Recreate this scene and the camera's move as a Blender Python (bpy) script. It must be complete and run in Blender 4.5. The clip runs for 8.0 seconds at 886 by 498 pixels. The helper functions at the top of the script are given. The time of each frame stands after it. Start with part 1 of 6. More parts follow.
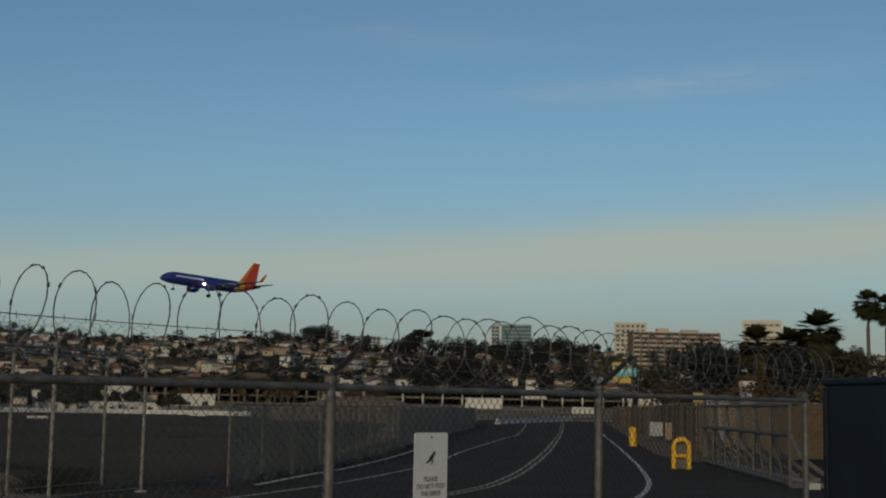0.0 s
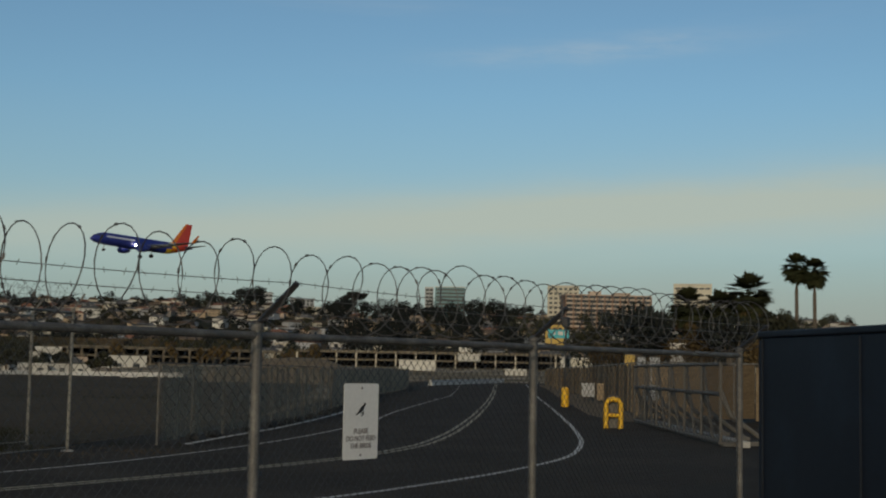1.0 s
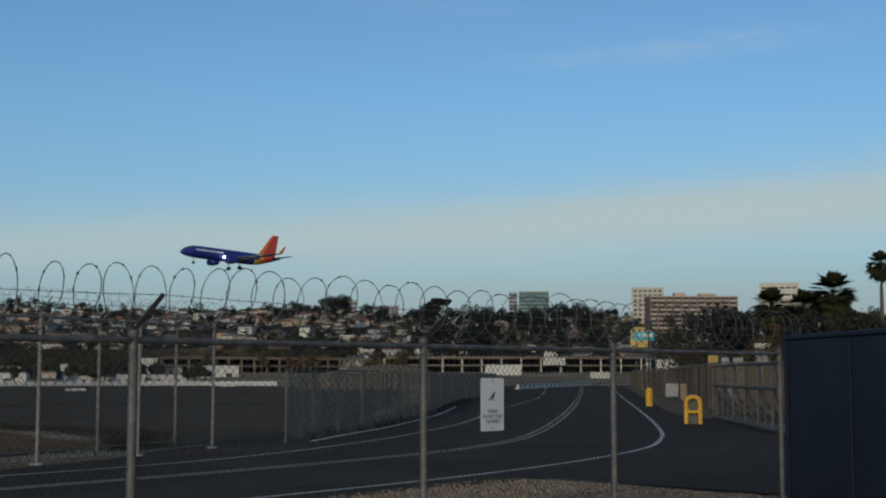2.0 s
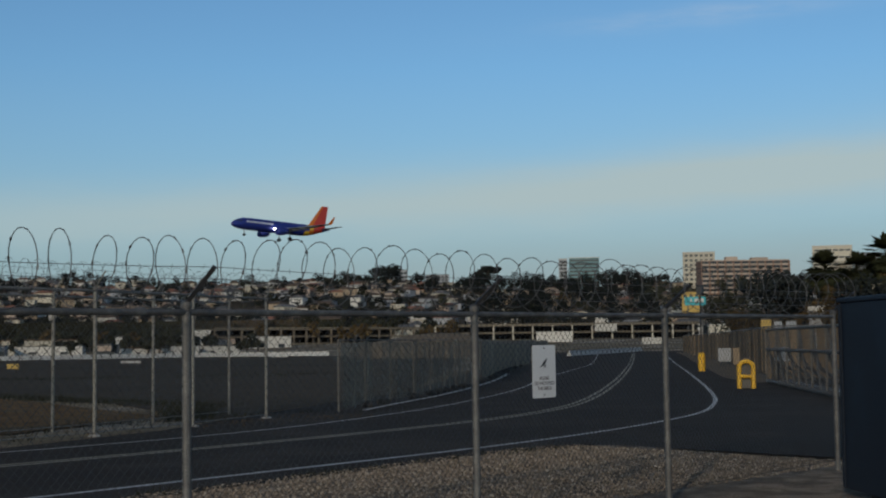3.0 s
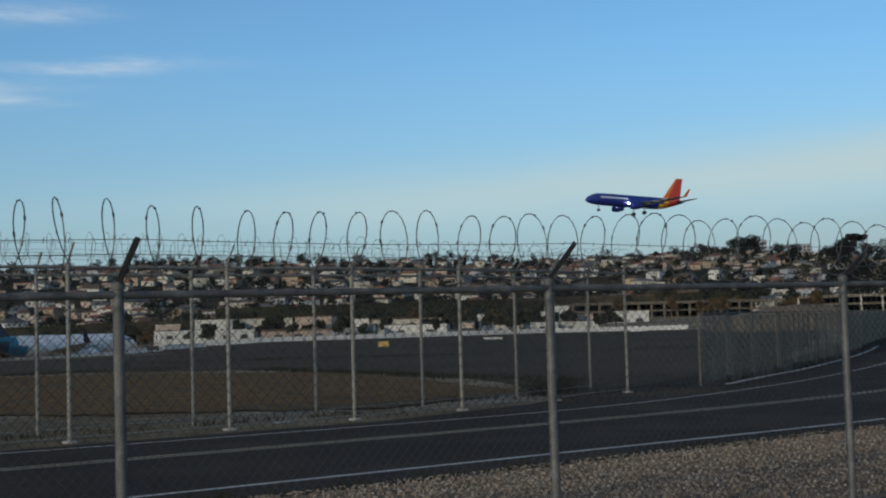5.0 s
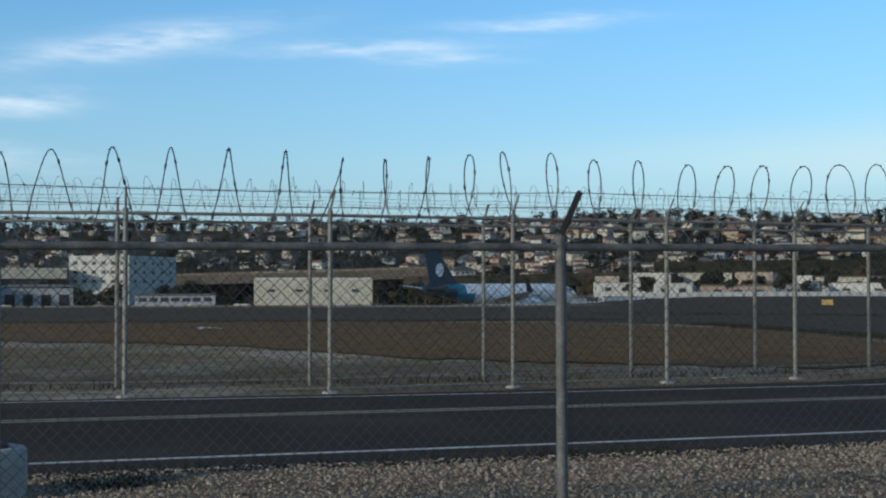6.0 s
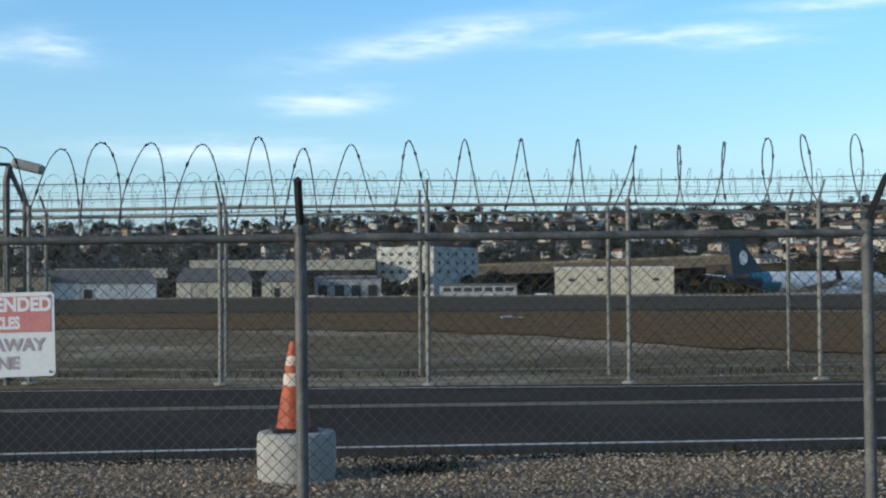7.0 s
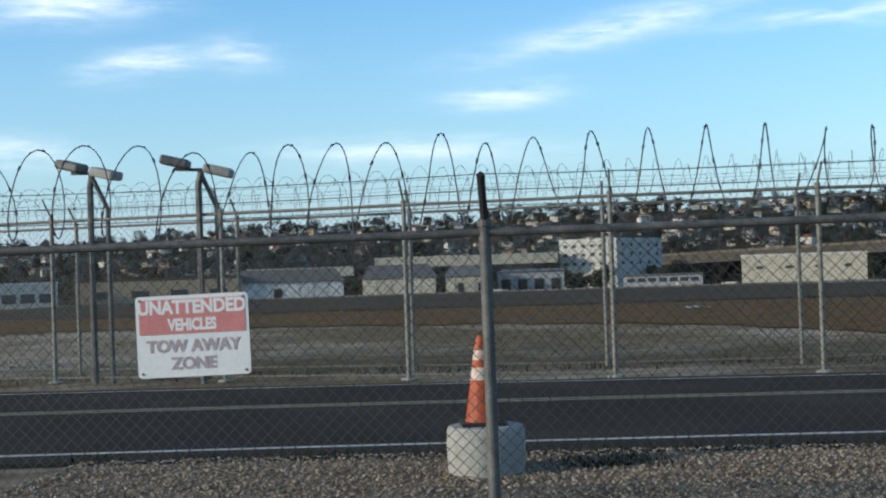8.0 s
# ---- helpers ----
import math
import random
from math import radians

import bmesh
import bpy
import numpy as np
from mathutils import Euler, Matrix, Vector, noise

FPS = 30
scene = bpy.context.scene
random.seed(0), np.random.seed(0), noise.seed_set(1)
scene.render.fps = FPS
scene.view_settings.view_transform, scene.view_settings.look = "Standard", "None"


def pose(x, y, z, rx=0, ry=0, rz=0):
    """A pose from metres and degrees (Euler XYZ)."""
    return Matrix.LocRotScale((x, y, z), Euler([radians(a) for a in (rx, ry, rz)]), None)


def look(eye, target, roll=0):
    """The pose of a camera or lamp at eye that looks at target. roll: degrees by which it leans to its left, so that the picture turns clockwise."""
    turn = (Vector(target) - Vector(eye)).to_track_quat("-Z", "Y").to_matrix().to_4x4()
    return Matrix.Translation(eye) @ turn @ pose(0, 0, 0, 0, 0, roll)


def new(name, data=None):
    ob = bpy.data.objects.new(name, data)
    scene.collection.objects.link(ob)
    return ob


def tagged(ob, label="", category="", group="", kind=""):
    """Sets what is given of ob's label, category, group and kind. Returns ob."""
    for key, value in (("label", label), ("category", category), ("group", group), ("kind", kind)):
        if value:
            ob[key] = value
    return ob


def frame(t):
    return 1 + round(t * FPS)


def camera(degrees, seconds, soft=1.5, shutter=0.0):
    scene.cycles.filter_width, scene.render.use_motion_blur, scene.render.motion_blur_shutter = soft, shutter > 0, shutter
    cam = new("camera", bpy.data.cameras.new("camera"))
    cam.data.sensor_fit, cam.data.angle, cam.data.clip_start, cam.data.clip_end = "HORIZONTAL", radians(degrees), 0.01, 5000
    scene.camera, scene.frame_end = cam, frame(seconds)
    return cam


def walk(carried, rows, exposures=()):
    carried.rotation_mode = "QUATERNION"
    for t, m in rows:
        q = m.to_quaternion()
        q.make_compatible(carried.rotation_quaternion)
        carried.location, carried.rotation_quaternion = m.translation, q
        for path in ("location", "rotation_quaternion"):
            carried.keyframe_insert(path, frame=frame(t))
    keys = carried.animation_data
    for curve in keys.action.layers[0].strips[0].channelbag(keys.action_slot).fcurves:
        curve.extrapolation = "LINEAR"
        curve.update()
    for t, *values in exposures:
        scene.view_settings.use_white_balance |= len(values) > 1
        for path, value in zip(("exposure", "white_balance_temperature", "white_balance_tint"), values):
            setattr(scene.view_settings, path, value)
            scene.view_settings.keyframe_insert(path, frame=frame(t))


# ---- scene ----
cam = camera(36.18, 8.0, 2.1)
# seconds, place in metres, turn to the right, tilt up and lean in degrees
PATH = [
    (0.0, 2.776, 2.005, 1.784, 48.324, 6.627, 1.126),
    (0.5, 2.918, 2.115, 1.780, 50.950, 6.430, 1.330),
    (1.0, 3.000, 2.180, 1.710, 51.150, 5.100, 1.150),
    (1.2, 2.724, 2.066, 1.713, 50.954, 4.338, 1.000),
    (1.5, 1.070, 0.820, 1.677, 49.900, 3.950, 0.640),
    (2.0, 0.021, 0.022, 1.650, 47.660, 5.281, 0.121),
    (2.2, 0.016, 0.004, 1.655, 46.927, 4.666, -0.244),
    (3.5, 0.031, 0.038, 1.647, 44.434, 4.068, -0.536),
    (4.0, 0.009, 0.014, 1.651, 41.550, 3.870, -0.839),
    (4.5, 0.004, -0.008, 1.656, 36.686, 3.399, -1.409),
    (4.9, -0.017, 0.008, 1.646, 31.859, 3.344, -1.570),
    (5.2, 0.021, 0.068, 1.659, 27.879, 2.709, -1.502),
    (6.3, -0.033, -0.018, 1.650, 4.176, 1.116, -0.543),
    (6.5, -0.011, -0.012, 1.650, 0.057, 1.032, -0.977),
    (7.0, 0.016, 0.020, 1.651, -0.477, 1.059, -0.426),
    (7.5, 0.024, 0.041, 1.652, -3.882, 0.928, -1.628),
    (8.0, 0.001, 0.037, 1.650, -8.163, 0.932, -1.896),
]
EXPOSURES = [(0.0, -0.74, 7700, 9), (1.0, -0.53, 7850, 9), (1.5, -0.43, 7050, 9), (2.0, -0.42, 6600, 10), (3.5, -0.5, 6550, 10), (5.0, -0.2, 6400, 9), (6.3, 0.38, 6100, 6), (7.0, 0.6, 6350, 7), (8.0, 0.62, 6400, 7)]


def carried_pose(x, y, z, turn, tilt, lean):
    return pose(x, y, z) @ pose(0, 0, 0, 0, 0, -turn) @ pose(0, 0, 0, 90 + tilt) @ pose(0, 0, 0, 0, 0, lean)


walk(cam, [(row[0], carried_pose(*row[1:])) for row in PATH], EXPOSURES)

# ---- world, sun ----
SUN_BEARING, SUN_HEIGHT = -118.0, 15.0  # degrees clockwise from +y, degrees above the horizon
world = bpy.data.worlds.new("world")
scene.world = world
world.use_nodes = True
wn = world.node_tree.nodes
wl = world.node_tree.links
wn.clear()


def wnode(kind, **values):
    n = wn.new(kind)
    for key, value in values.items():
        n.inputs[key].default_value = value
    return n


sky = wn.new("ShaderNodeTexSky")
sky.sky_type, sky.sun_disc = "NISHITA", False
sky.sun_elevation, sky.sun_rotation = radians(SUN_HEIGHT), radians(SUN_BEARING)
sky.air_density, sky.dust_density, sky.ozone_density = 1.0, 0.6, 2.0
coords = wn.new("ShaderNodeTexCoord")
split = wn.new("ShaderNodeSeparateXYZ")
wl.new(coords.outputs["Generated"], split.inputs[0])


def cloud_layer(stretch, offset, scale, lo, hi, band):
    """Streaks of thin cloud: noise drawn out along the horizon, kept to a band of heights."""
    m = wn.new("ShaderNodeMapping")
    m.inputs["Scale"].default_value = (1, 1, stretch)
    m.inputs["Location"].default_value = offset
    wl.new(coords.outputs["Generated"], m.inputs[0])
    n = wnode("ShaderNodeTexNoise", Scale=scale, Detail=6.0, Roughness=0.55)
    wl.new(m.outputs[0], n.inputs["Vector"])
    r = wn.new("ShaderNodeMapRange")
    r.inputs["From Min"].default_value, r.inputs["From Max"].default_value = lo, hi
    r.interpolation_type = "SMOOTHSTEP"
    wl.new(n.outputs["Fac"], r.inputs["Value"])
    c = wn.new("ShaderNodeValToRGB")
    ramp = c.color_ramp
    ramp.elements[0].position, ramp.elements[0].color = band[0][0], (band[0][1],) * 3 + (1,)
    ramp.elements[1].position, ramp.elements[1].color = band[-1][0], (band[-1][1],) * 3 + (1,)
    for p, v in band[1:-1]:
        ramp.elements.new(p).color = (v, v, v, 1)
    wl.new(split.outputs["Z"], c.inputs[0])
    mul = wn.new("ShaderNodeMath")
    mul.operation = "MULTIPLY"
    wl.new(r.outputs[0], mul.inputs[0])
    wl.new(c.outputs[0], mul.inputs[1])
    return mul.outputs[0]


def wmix(a, b, fac, blend="MIX"):
    n = wn.new("ShaderNodeMix")
    n.data_type, n.blend_type = "RGBA", blend
    for value, socket in ((a, n.inputs[6]), (b, n.inputs[7]), (fac, n.inputs[0])):
        if isinstance(value, (int, float, tuple)):
            socket.default_value = value
        else:
            wl.new(value, socket)
    return n.outputs[2]


low_sky = wn.new("ShaderNodeMapRange")
low_sky.inputs["From Min"].default_value, low_sky.inputs["From Max"].default_value = 0.25, 0.6
wl.new(split.outputs["Z"], low_sky.inputs["Value"])
tint = wmix((0.72, 1.03, 1.26, 1), (0.85, 0.92, 0.98, 1), low_sky.outputs[0])
clear = wmix(sky.outputs[0], tint, 1.0, "MULTIPLY")


def wmath(op, a, b=0.0):
    n = wn.new("ShaderNodeMath")
    n.operation = op
    for value, socket in ((a, n.inputs[0]), (b, n.inputs[1])):
        if isinstance(value, (int, float)):
            socket.default_value = value
        else:
            wl.new(value, socket)
    return n.outputs[0]


def sky_noise(scale, stretch, detail=5.0):
    m = wn.new("ShaderNodeMapping")
    m.inputs["Scale"].default_value = (1, 1, stretch)
    wl.new(coords.outputs["Generated"], m.inputs[0])
    n = wnode("ShaderNodeTexNoise", Scale=scale, Detail=detail, Roughness=0.6)
    wl.new(m.outputs[0], n.inputs["Vector"])
    return n.outputs["Fac"]


fray, torn = sky_noise(7.0, 5.0), sky_noise(22.0, 6.0, 6.0)
bearing_of = wmath("MULTIPLY", wmath("ARCTAN2", split.outputs["X"], split.outputs["Y"]), 180 / math.pi)
height_of = wmath("MULTIPLY", wmath("ARCSINE", split.outputs["Z"]), 180 / math.pi)
bearing_of = wmath("ADD", bearing_of, wmath("MULTIPLY", wmath("SUBTRACT", fray, 0.5), 7.0))
height_of = wmath("ADD", height_of, wmath("MULTIPLY", wmath("SUBTRACT", fray, 0.5), 1.6))
torn_soft = wmath("MAXIMUM", wmath("SUBTRACT", wmath("MULTIPLY", torn, 2.6), 0.62), 0.0)


def cloud_streak(bearing, height, half_wide, half_high, slope, strength, ragged=True):
    """One drawn-out cloud: degrees of bearing and height, its half sizes and how it climbs to the right."""
    du = wmath("SUBTRACT", bearing_of, bearing)
    dv = wmath("SUBTRACT", wmath("SUBTRACT", height_of, height), wmath("MULTIPLY", du, slope))
    u, v = wmath("DIVIDE", du, half_wide), wmath("DIVIDE", dv, half_high)
    fall = wmath("EXPONENT", wmath("MULTIPLY", wmath("ADD", wmath("MULTIPLY", u, u), wmath("MULTIPLY", v, v)), -1.0))
    return wmath("MULTIPLY", wmath("MULTIPLY", fall, torn_soft) if ragged else fall, strength)


def cloud_sum(rows, ragged=True):
    total = 0.0
    for row in rows:
        total = wmath("ADD", cloud_streak(*row, ragged), total)
    return wmath("MINIMUM", total, 0.9)


bank = cloud_sum([(52, 6.1, 22, 1.5, 0.035, 0.6), (58, 6.9, 12, 0.9, 0.06, 0.35), (72, 7.4, 14, 1.7, 0.03, 0.5), (32, 5.3, 16, 1.1, 0.02, 0.42)], False)
haze = cloud_layer(2.0, (0.0, 0.0, 0.3), 0.8, 0.05, 0.4, ((0.0, 0.8), (0.03, 0.75), (0.09, 0.35), (0.2, 0.0)))
wisps = cloud_layer(9.0, (1.7, 0.4, 0.2), 2.6, 0.5, 0.75, ((0.24, 0.0), (0.32, 0.4), (0.45, 0.4), (0.6, 0.0)))
puffs = cloud_sum([(-0.3, 9.9, 5.0, 0.55, 0.16, 0.75), (9.6, 9.9, 4.2, 0.3, 0.02, 0.6), (-4.8, 7.4, 2.2, 0.5, 0.05, 0.75), (-16.5, 9.3, 1.4, 0.6, -0.1, 0.5),
                   (-9.5, 5.0, 5.5, 0.5, -0.02, 0.5), (-20.5, 8.9, 2.0, 0.5, 0.05, 0.75), (-23.5, 11.2, 3.4, 0.7, 0.05, 0.8), (-25.5, 5.3, 2.6, 0.6, -0.02, 0.5),
                   (16.5, 10.9, 3.6, 0.26, 0.03, 0.55), (13.0, 12.9, 3.2, 0.4, 0.03, 0.5), (12.0, 9.4, 2.4, 0.28, 0.0, 0.45), (57.5, 13.5, 6.0, 0.5, 0.07, 0.22)])
murk = cloud_sum([(58, 2.4, 24, 2.2, 0.0, 0.5)], False)
sky_0 = wmix(wmix(clear, (2.75, 3.5, 4.35, 1), haze), (3.5, 4.1, 4.25, 1), murk)
sky_a = wmix(sky_0, (4.75, 5.85, 5.95, 1), bank)
sky_b = wmix(wmix(sky_a, (6.2, 6.6, 7.0, 1), wisps), (6.3, 6.8, 7.3, 1), puffs)
back = wnode("ShaderNodeBackground", Strength=0.12)
wl.new(sky_b, back.inputs["Color"])
wout = wn.new("ShaderNodeOutputWorld")
wl.new(back.outputs[0], wout.inputs["Surface"])

sun_data = bpy.data.lights.new("sun", "SUN")
sun_data.energy, sun_data.angle, sun_data.color = 2.0, radians(2.0), (1.0, 0.86, 0.68)
sun = new("sun", sun_data)
sb, sh = radians(SUN_BEARING), radians(SUN_HEIGHT)
sun.matrix_world = look((math.sin(sb) * math.cos(sh) * 50, math.cos(sb) * math.cos(sh) * 50, math.sin(sh) * 50), (0, 0, 0))


# ---- materials ----
def material(name, color, rough=0.7, vary=0.25, scale=4.0, fine=60.0, bump=0.15, metal=0.0, each=0.0, second=None, amount=0.5, depth=0.01, spec=0.5):
    """A surface with variation at two scales. each: change from object to object. second: a colour that
    lies over the first in patches, by the amount given."""
    m = bpy.data.materials.new(name)
    m.use_nodes = True
    n, l = m.node_tree.nodes, m.node_tree.links
    b = n["Principled BSDF"]
    b.inputs["Roughness"].default_value, b.inputs["Metallic"].default_value = rough, metal
    b.inputs["Specular IOR Level"].default_value = spec
    tc = n.new("ShaderNodeTexCoord")

    def noise_tex(s, d, rgh=0.6):
        t = n.new("ShaderNodeTexNoise")
        t.inputs["Scale"].default_value, t.inputs["Detail"].default_value, t.inputs["Roughness"].default_value = s, d, rgh
        l.new(tc.outputs["Object"], t.inputs["Vector"])
        return t.outputs["Fac"]

    def mix(a, c, fac, blend="MIX"):
        x = n.new("ShaderNodeMix")
        x.data_type, x.blend_type = "RGBA", blend
        for value, socket in ((a, x.inputs[6]), (c, x.inputs[7]), (fac, x.inputs[0])):
            if isinstance(value, (int, float, tuple)):
                socket.default_value = value
            else:
                l.new(value, socket)
        return x.outputs[2]

    def ranged(value, lo, hi, a, c):
        r = n.new("ShaderNodeMapRange")
        for key, v in (("From Min", lo), ("From Max", hi), ("To Min", a), ("To Max", c)):
            r.inputs[key].default_value = v
        l.new(value, r.inputs["Value"])
        return r.outputs[0]

    big, small = noise_tex(scale, 3.0), noise_tex(fine, 4.0, 0.7)
    col = (*color, 1)
    if second:
        col = mix(col, (*second, 1), ranged(big, 0.62 - 0.3 * amount, 0.70 - 0.2 * amount, 0.0, 0.9))
    shade = ranged(small, 0.3, 0.7, 1 - vary, 1 + vary)
    hsv = n.new("ShaderNodeHueSaturation")
    if isinstance(col, tuple):
        hsv.inputs["Color"].default_value = col
    else:
        l.new(col, hsv.inputs["Color"])
    product = n.new("ShaderNodeMath")
    product.operation = "MULTIPLY"
    l.new(shade, product.inputs[0])
    l.new(ranged(big, 0.3, 0.7, 1 - vary * 0.6, 1 + vary * 0.6), product.inputs[1])
    value = product.outputs[0]
    if each:
        info = n.new("ShaderNodeObjectInfo")
        p2 = n.new("ShaderNodeMath")
        p2.operation = "MULTIPLY"
        l.new(value, p2.inputs[0])
        l.new(ranged(info.outputs["Random"], 0, 1, 1 - each, 1 + each), p2.inputs[1])
        value = p2.outputs[0]
    l.new(value, hsv.inputs["Value"])
    l.new(hsv.outputs[0], b.inputs["Base Color"])
    if bump:
        bp = n.new("ShaderNodeBump")
        bp.inputs["Strength"].default_value, bp.inputs["Distance"].default_value = bump, depth
        l.new(small, bp.inputs["Height"])
        l.new(bp.outputs[0], b.inputs["Normal"])
    return m


M = dict(
    asphalt=material("asphalt", (0.036, 0.0275, 0.0203), 0.95, 0.3, 0.35, 45, 0.5, second=(0.044, 0.034, 0.0255), amount=0.4, spec=0.12),
    taxiway=material("taxiway_asphalt", (0.09, 0.07, 0.048), 0.95, 0.3, 0.05, 2.0, 0.0, second=(0.066, 0.052, 0.037), amount=0.5, spec=0.03),
    gravel_bed=material("gravel_bed", (0.17, 0.128, 0.088), 0.95, 0.5, 2.0, 35, 0.8, second=(0.24, 0.185, 0.13), amount=0.6, depth=0.03, spec=0.15),
    stone=material("gravel_stone", (0.33, 0.25, 0.165), 0.9, 0.55, 9.0, 30, 0.3, second=(0.15, 0.11, 0.075), amount=0.6, spec=0.25),
    soil=material("soil_and_dry_grass", (0.19, 0.14, 0.08), 0.95, 0.5, 0.09, 1.6, 0.6, second=(0.31, 0.255, 0.185), amount=0.5, depth=0.05, spec=0.08),
    hill=material("hillside_scrub", (0.036, 0.034, 0.02), 0.95, 0.5, 0.012, 0.25, 0.5, second=(0.075, 0.056, 0.036), amount=0.4, depth=0.5, spec=0.08),
    paint_white=material("road_paint_white", (0.5, 0.475, 0.43), 0.75, 0.4, 3.0, 40, 0.1),
    paint_yellow=material("road_paint_yellow", (0.3, 0.255, 0.17), 0.75, 0.35, 3.0, 40, 0.1),
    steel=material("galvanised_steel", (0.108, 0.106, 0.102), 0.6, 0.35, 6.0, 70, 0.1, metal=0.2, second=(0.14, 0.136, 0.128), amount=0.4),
    wire=material("dull_galvanised_wire", (0.055, 0.053, 0.051), 0.6, 0.2, 8.0, 60, 0.0, metal=0.3),
    razor=material("weathered_razor_wire", (0.085, 0.085, 0.088), 0.55, 0.3, 6.0, 60, 0.0, metal=0.5),
    arm=material("black_painted_steel", (0.022, 0.022, 0.024), 0.6, 0.2, 6.0, 60, 0.1),
    concrete=material("weathered_concrete", (0.36, 0.35, 0.32), 0.9, 0.25, 3.0, 35, 0.5, second=(0.27, 0.26, 0.24), amount=0.5),
    barrier=material("pale_concrete", (0.5, 0.485, 0.45), 0.9, 0.12, 0.6, 9, 0.2),
    cone=material("orange_cone_plastic", (0.37, 0.064, 0.014), 0.6, 0.35, 6.0, 40, 0.05),
    reflective=material("scuffed_white_band", (0.58, 0.53, 0.48), 0.5, 0.2, 12.0, 60, 0.05, second=(0.45, 0.27, 0.16), amount=0.5),
    rubber=material("black_rubber", (0.018, 0.018, 0.018), 0.8, 0.2, 5, 50, 0.1),
    sign_white=material("sign_white_enamel", (0.72, 0.72, 0.71), 0.45, 0.06, 5.0, 40, 0.02),
    sign_red=material("faded_sign_red", (0.55, 0.2, 0.19), 0.5, 0.12, 7.0, 50, 0.02),
    sign_pink=material("faded_lettering_mauve", (0.4, 0.31, 0.315), 0.5, 0.12, 7.0, 50, 0.02),
    sign_black=material("sign_lettering_black", (0.03, 0.03, 0.032), 0.5, 0.1, 6, 50, 0.0),
    sign_grey=material("sign_lettering_grey", (0.22, 0.2, 0.2), 0.5, 0.15, 6, 50, 0.0),
    navy=material("navy_painted_steel", (0.007, 0.012, 0.022), 0.6, 0.15, 0.8, 20, 0.1, second=(0.01, 0.018, 0.032), amount=0.4, spec=0.3),
    yellow=material("safety_yellow_paint", (0.75, 0.42, 0.02), 0.5, 0.15, 4, 30, 0.05),
    slat=material("brown_fence_slat", (0.17, 0.125, 0.08), 0.9, 0.35, 1.5, 20, 0.2, each=0.5, spec=0.1),
    gate_steel=material("dull_brown_grey_steel", (0.135, 0.125, 0.11), 0.7, 0.3, 3.0, 40, 0.1, spec=0.2),
    bank=material("bare_bank_soil", (0.15, 0.12, 0.088), 0.95, 0.3, 0.05, 0.6, 0.4, second=(0.09, 0.075, 0.055), amount=0.5, spec=0.08),
    dry_blade=material("dry_grass_blades", (0.14, 0.095, 0.048), 0.9, 0.3, 0.5, 5, 0.0, spec=0.1),
    weed=material("dark_weeds", (0.03, 0.03, 0.016), 0.9, 0.45, 0.8, 6, 0.0, spec=0.1),
    dim_concrete=material("dim_tan_concrete", (0.19, 0.16, 0.12), 0.9, 0.3, 0.1, 1.5, 0.1, spec=0.1),
    # lighter, warmer copy of the steel: sunlight put into its colour
    galvanised=material("sunlight_tinted_post", (0.2, 0.19, 0.165), 0.6, 0.3, 6.0, 70, 0.1, metal=0.15),
    verge_dark=material("dark_verge_strip", (0.028, 0.024, 0.018), 0.95, 0.5, 2.0, 30, 0.6, spec=0.05),
    tan_dirt=material("tan_roadside_dirt", (0.2, 0.155, 0.105), 0.95, 0.35, 0.4, 8, 0.5, second=(0.13, 0.1, 0.07), amount=0.4, spec=0.08),
    dry_turf=material("brown_dry_turf", (0.165, 0.092, 0.034), 0.95, 0.55, 0.3, 2.2, 0.5, second=(0.1, 0.068, 0.032), amount=0.45, depth=0.04, spec=0.05),
    sandbag=material("dark_sandbag", (0.03, 0.03, 0.028), 0.95, 0.3, 4, 40, 0.4),
)


def pebble_material():
    """Gravel: each stone its own tone, from near black to pale sand."""
    m = material("gravel_stone_mixed", (0.3, 0.24, 0.17), 0.9, 0.25, 20.0, 90, 0.3, spec=0.25)
    n, l = m.node_tree.nodes, m.node_tree.links
    geo = n.new("ShaderNodeNewGeometry")
    ramp = n.new("ShaderNodeValToRGB")
    ramp.color_ramp.elements[0].color = (0.13, 0.1, 0.068, 1)
    ramp.color_ramp.elements[1].color = (0.42, 0.36, 0.28, 1)
    for p, c in ((0.3, (0.225, 0.172, 0.122, 1)), (0.6, (0.3, 0.235, 0.17, 1)), (0.85, (0.35, 0.29, 0.22, 1)), (0.95, (0.42, 0.36, 0.28, 1))):
        ramp.color_ramp.elements.new(p).color = c
    l.new(geo.outputs["Random Per Island"], ramp.inputs[0])
    hsv = next(x for x in n if x.bl_idname == "ShaderNodeHueSaturation")
    l.new(ramp.outputs[0], hsv.inputs["Color"])
    return m


M["stone"] = pebble_material()


# ---- building blocks ----
def empty(name, x=0.0, y=0.0, z=0.0, turn=0.0):
    ob = new(name)
    ob.empty_display_size = 0.2
    ob.matrix_basis = pose(x, y, z, 0, 0, turn)
    return ob


def mesh_of(bm, *mats, smooth=False):
    me = bpy.data.meshes.new("mesh")
    bm.to_mesh(me)
    bm.free()
    for m in mats:
        me.materials.append(m)
    if smooth:
        me.shade_smooth()
    return me


def part(name, bm, mat, parent=None, label="", smooth=False):
    """One mesh object from a bmesh (or a mesh made before), under a thing or a part."""
    me = bm if isinstance(bm, bpy.types.Mesh) else mesh_of(bm, *(mat if isinstance(mat, (list, tuple)) else [mat]), smooth=smooth)
    ob = new(name, me)
    ob.parent = parent
    return tagged(ob, label)


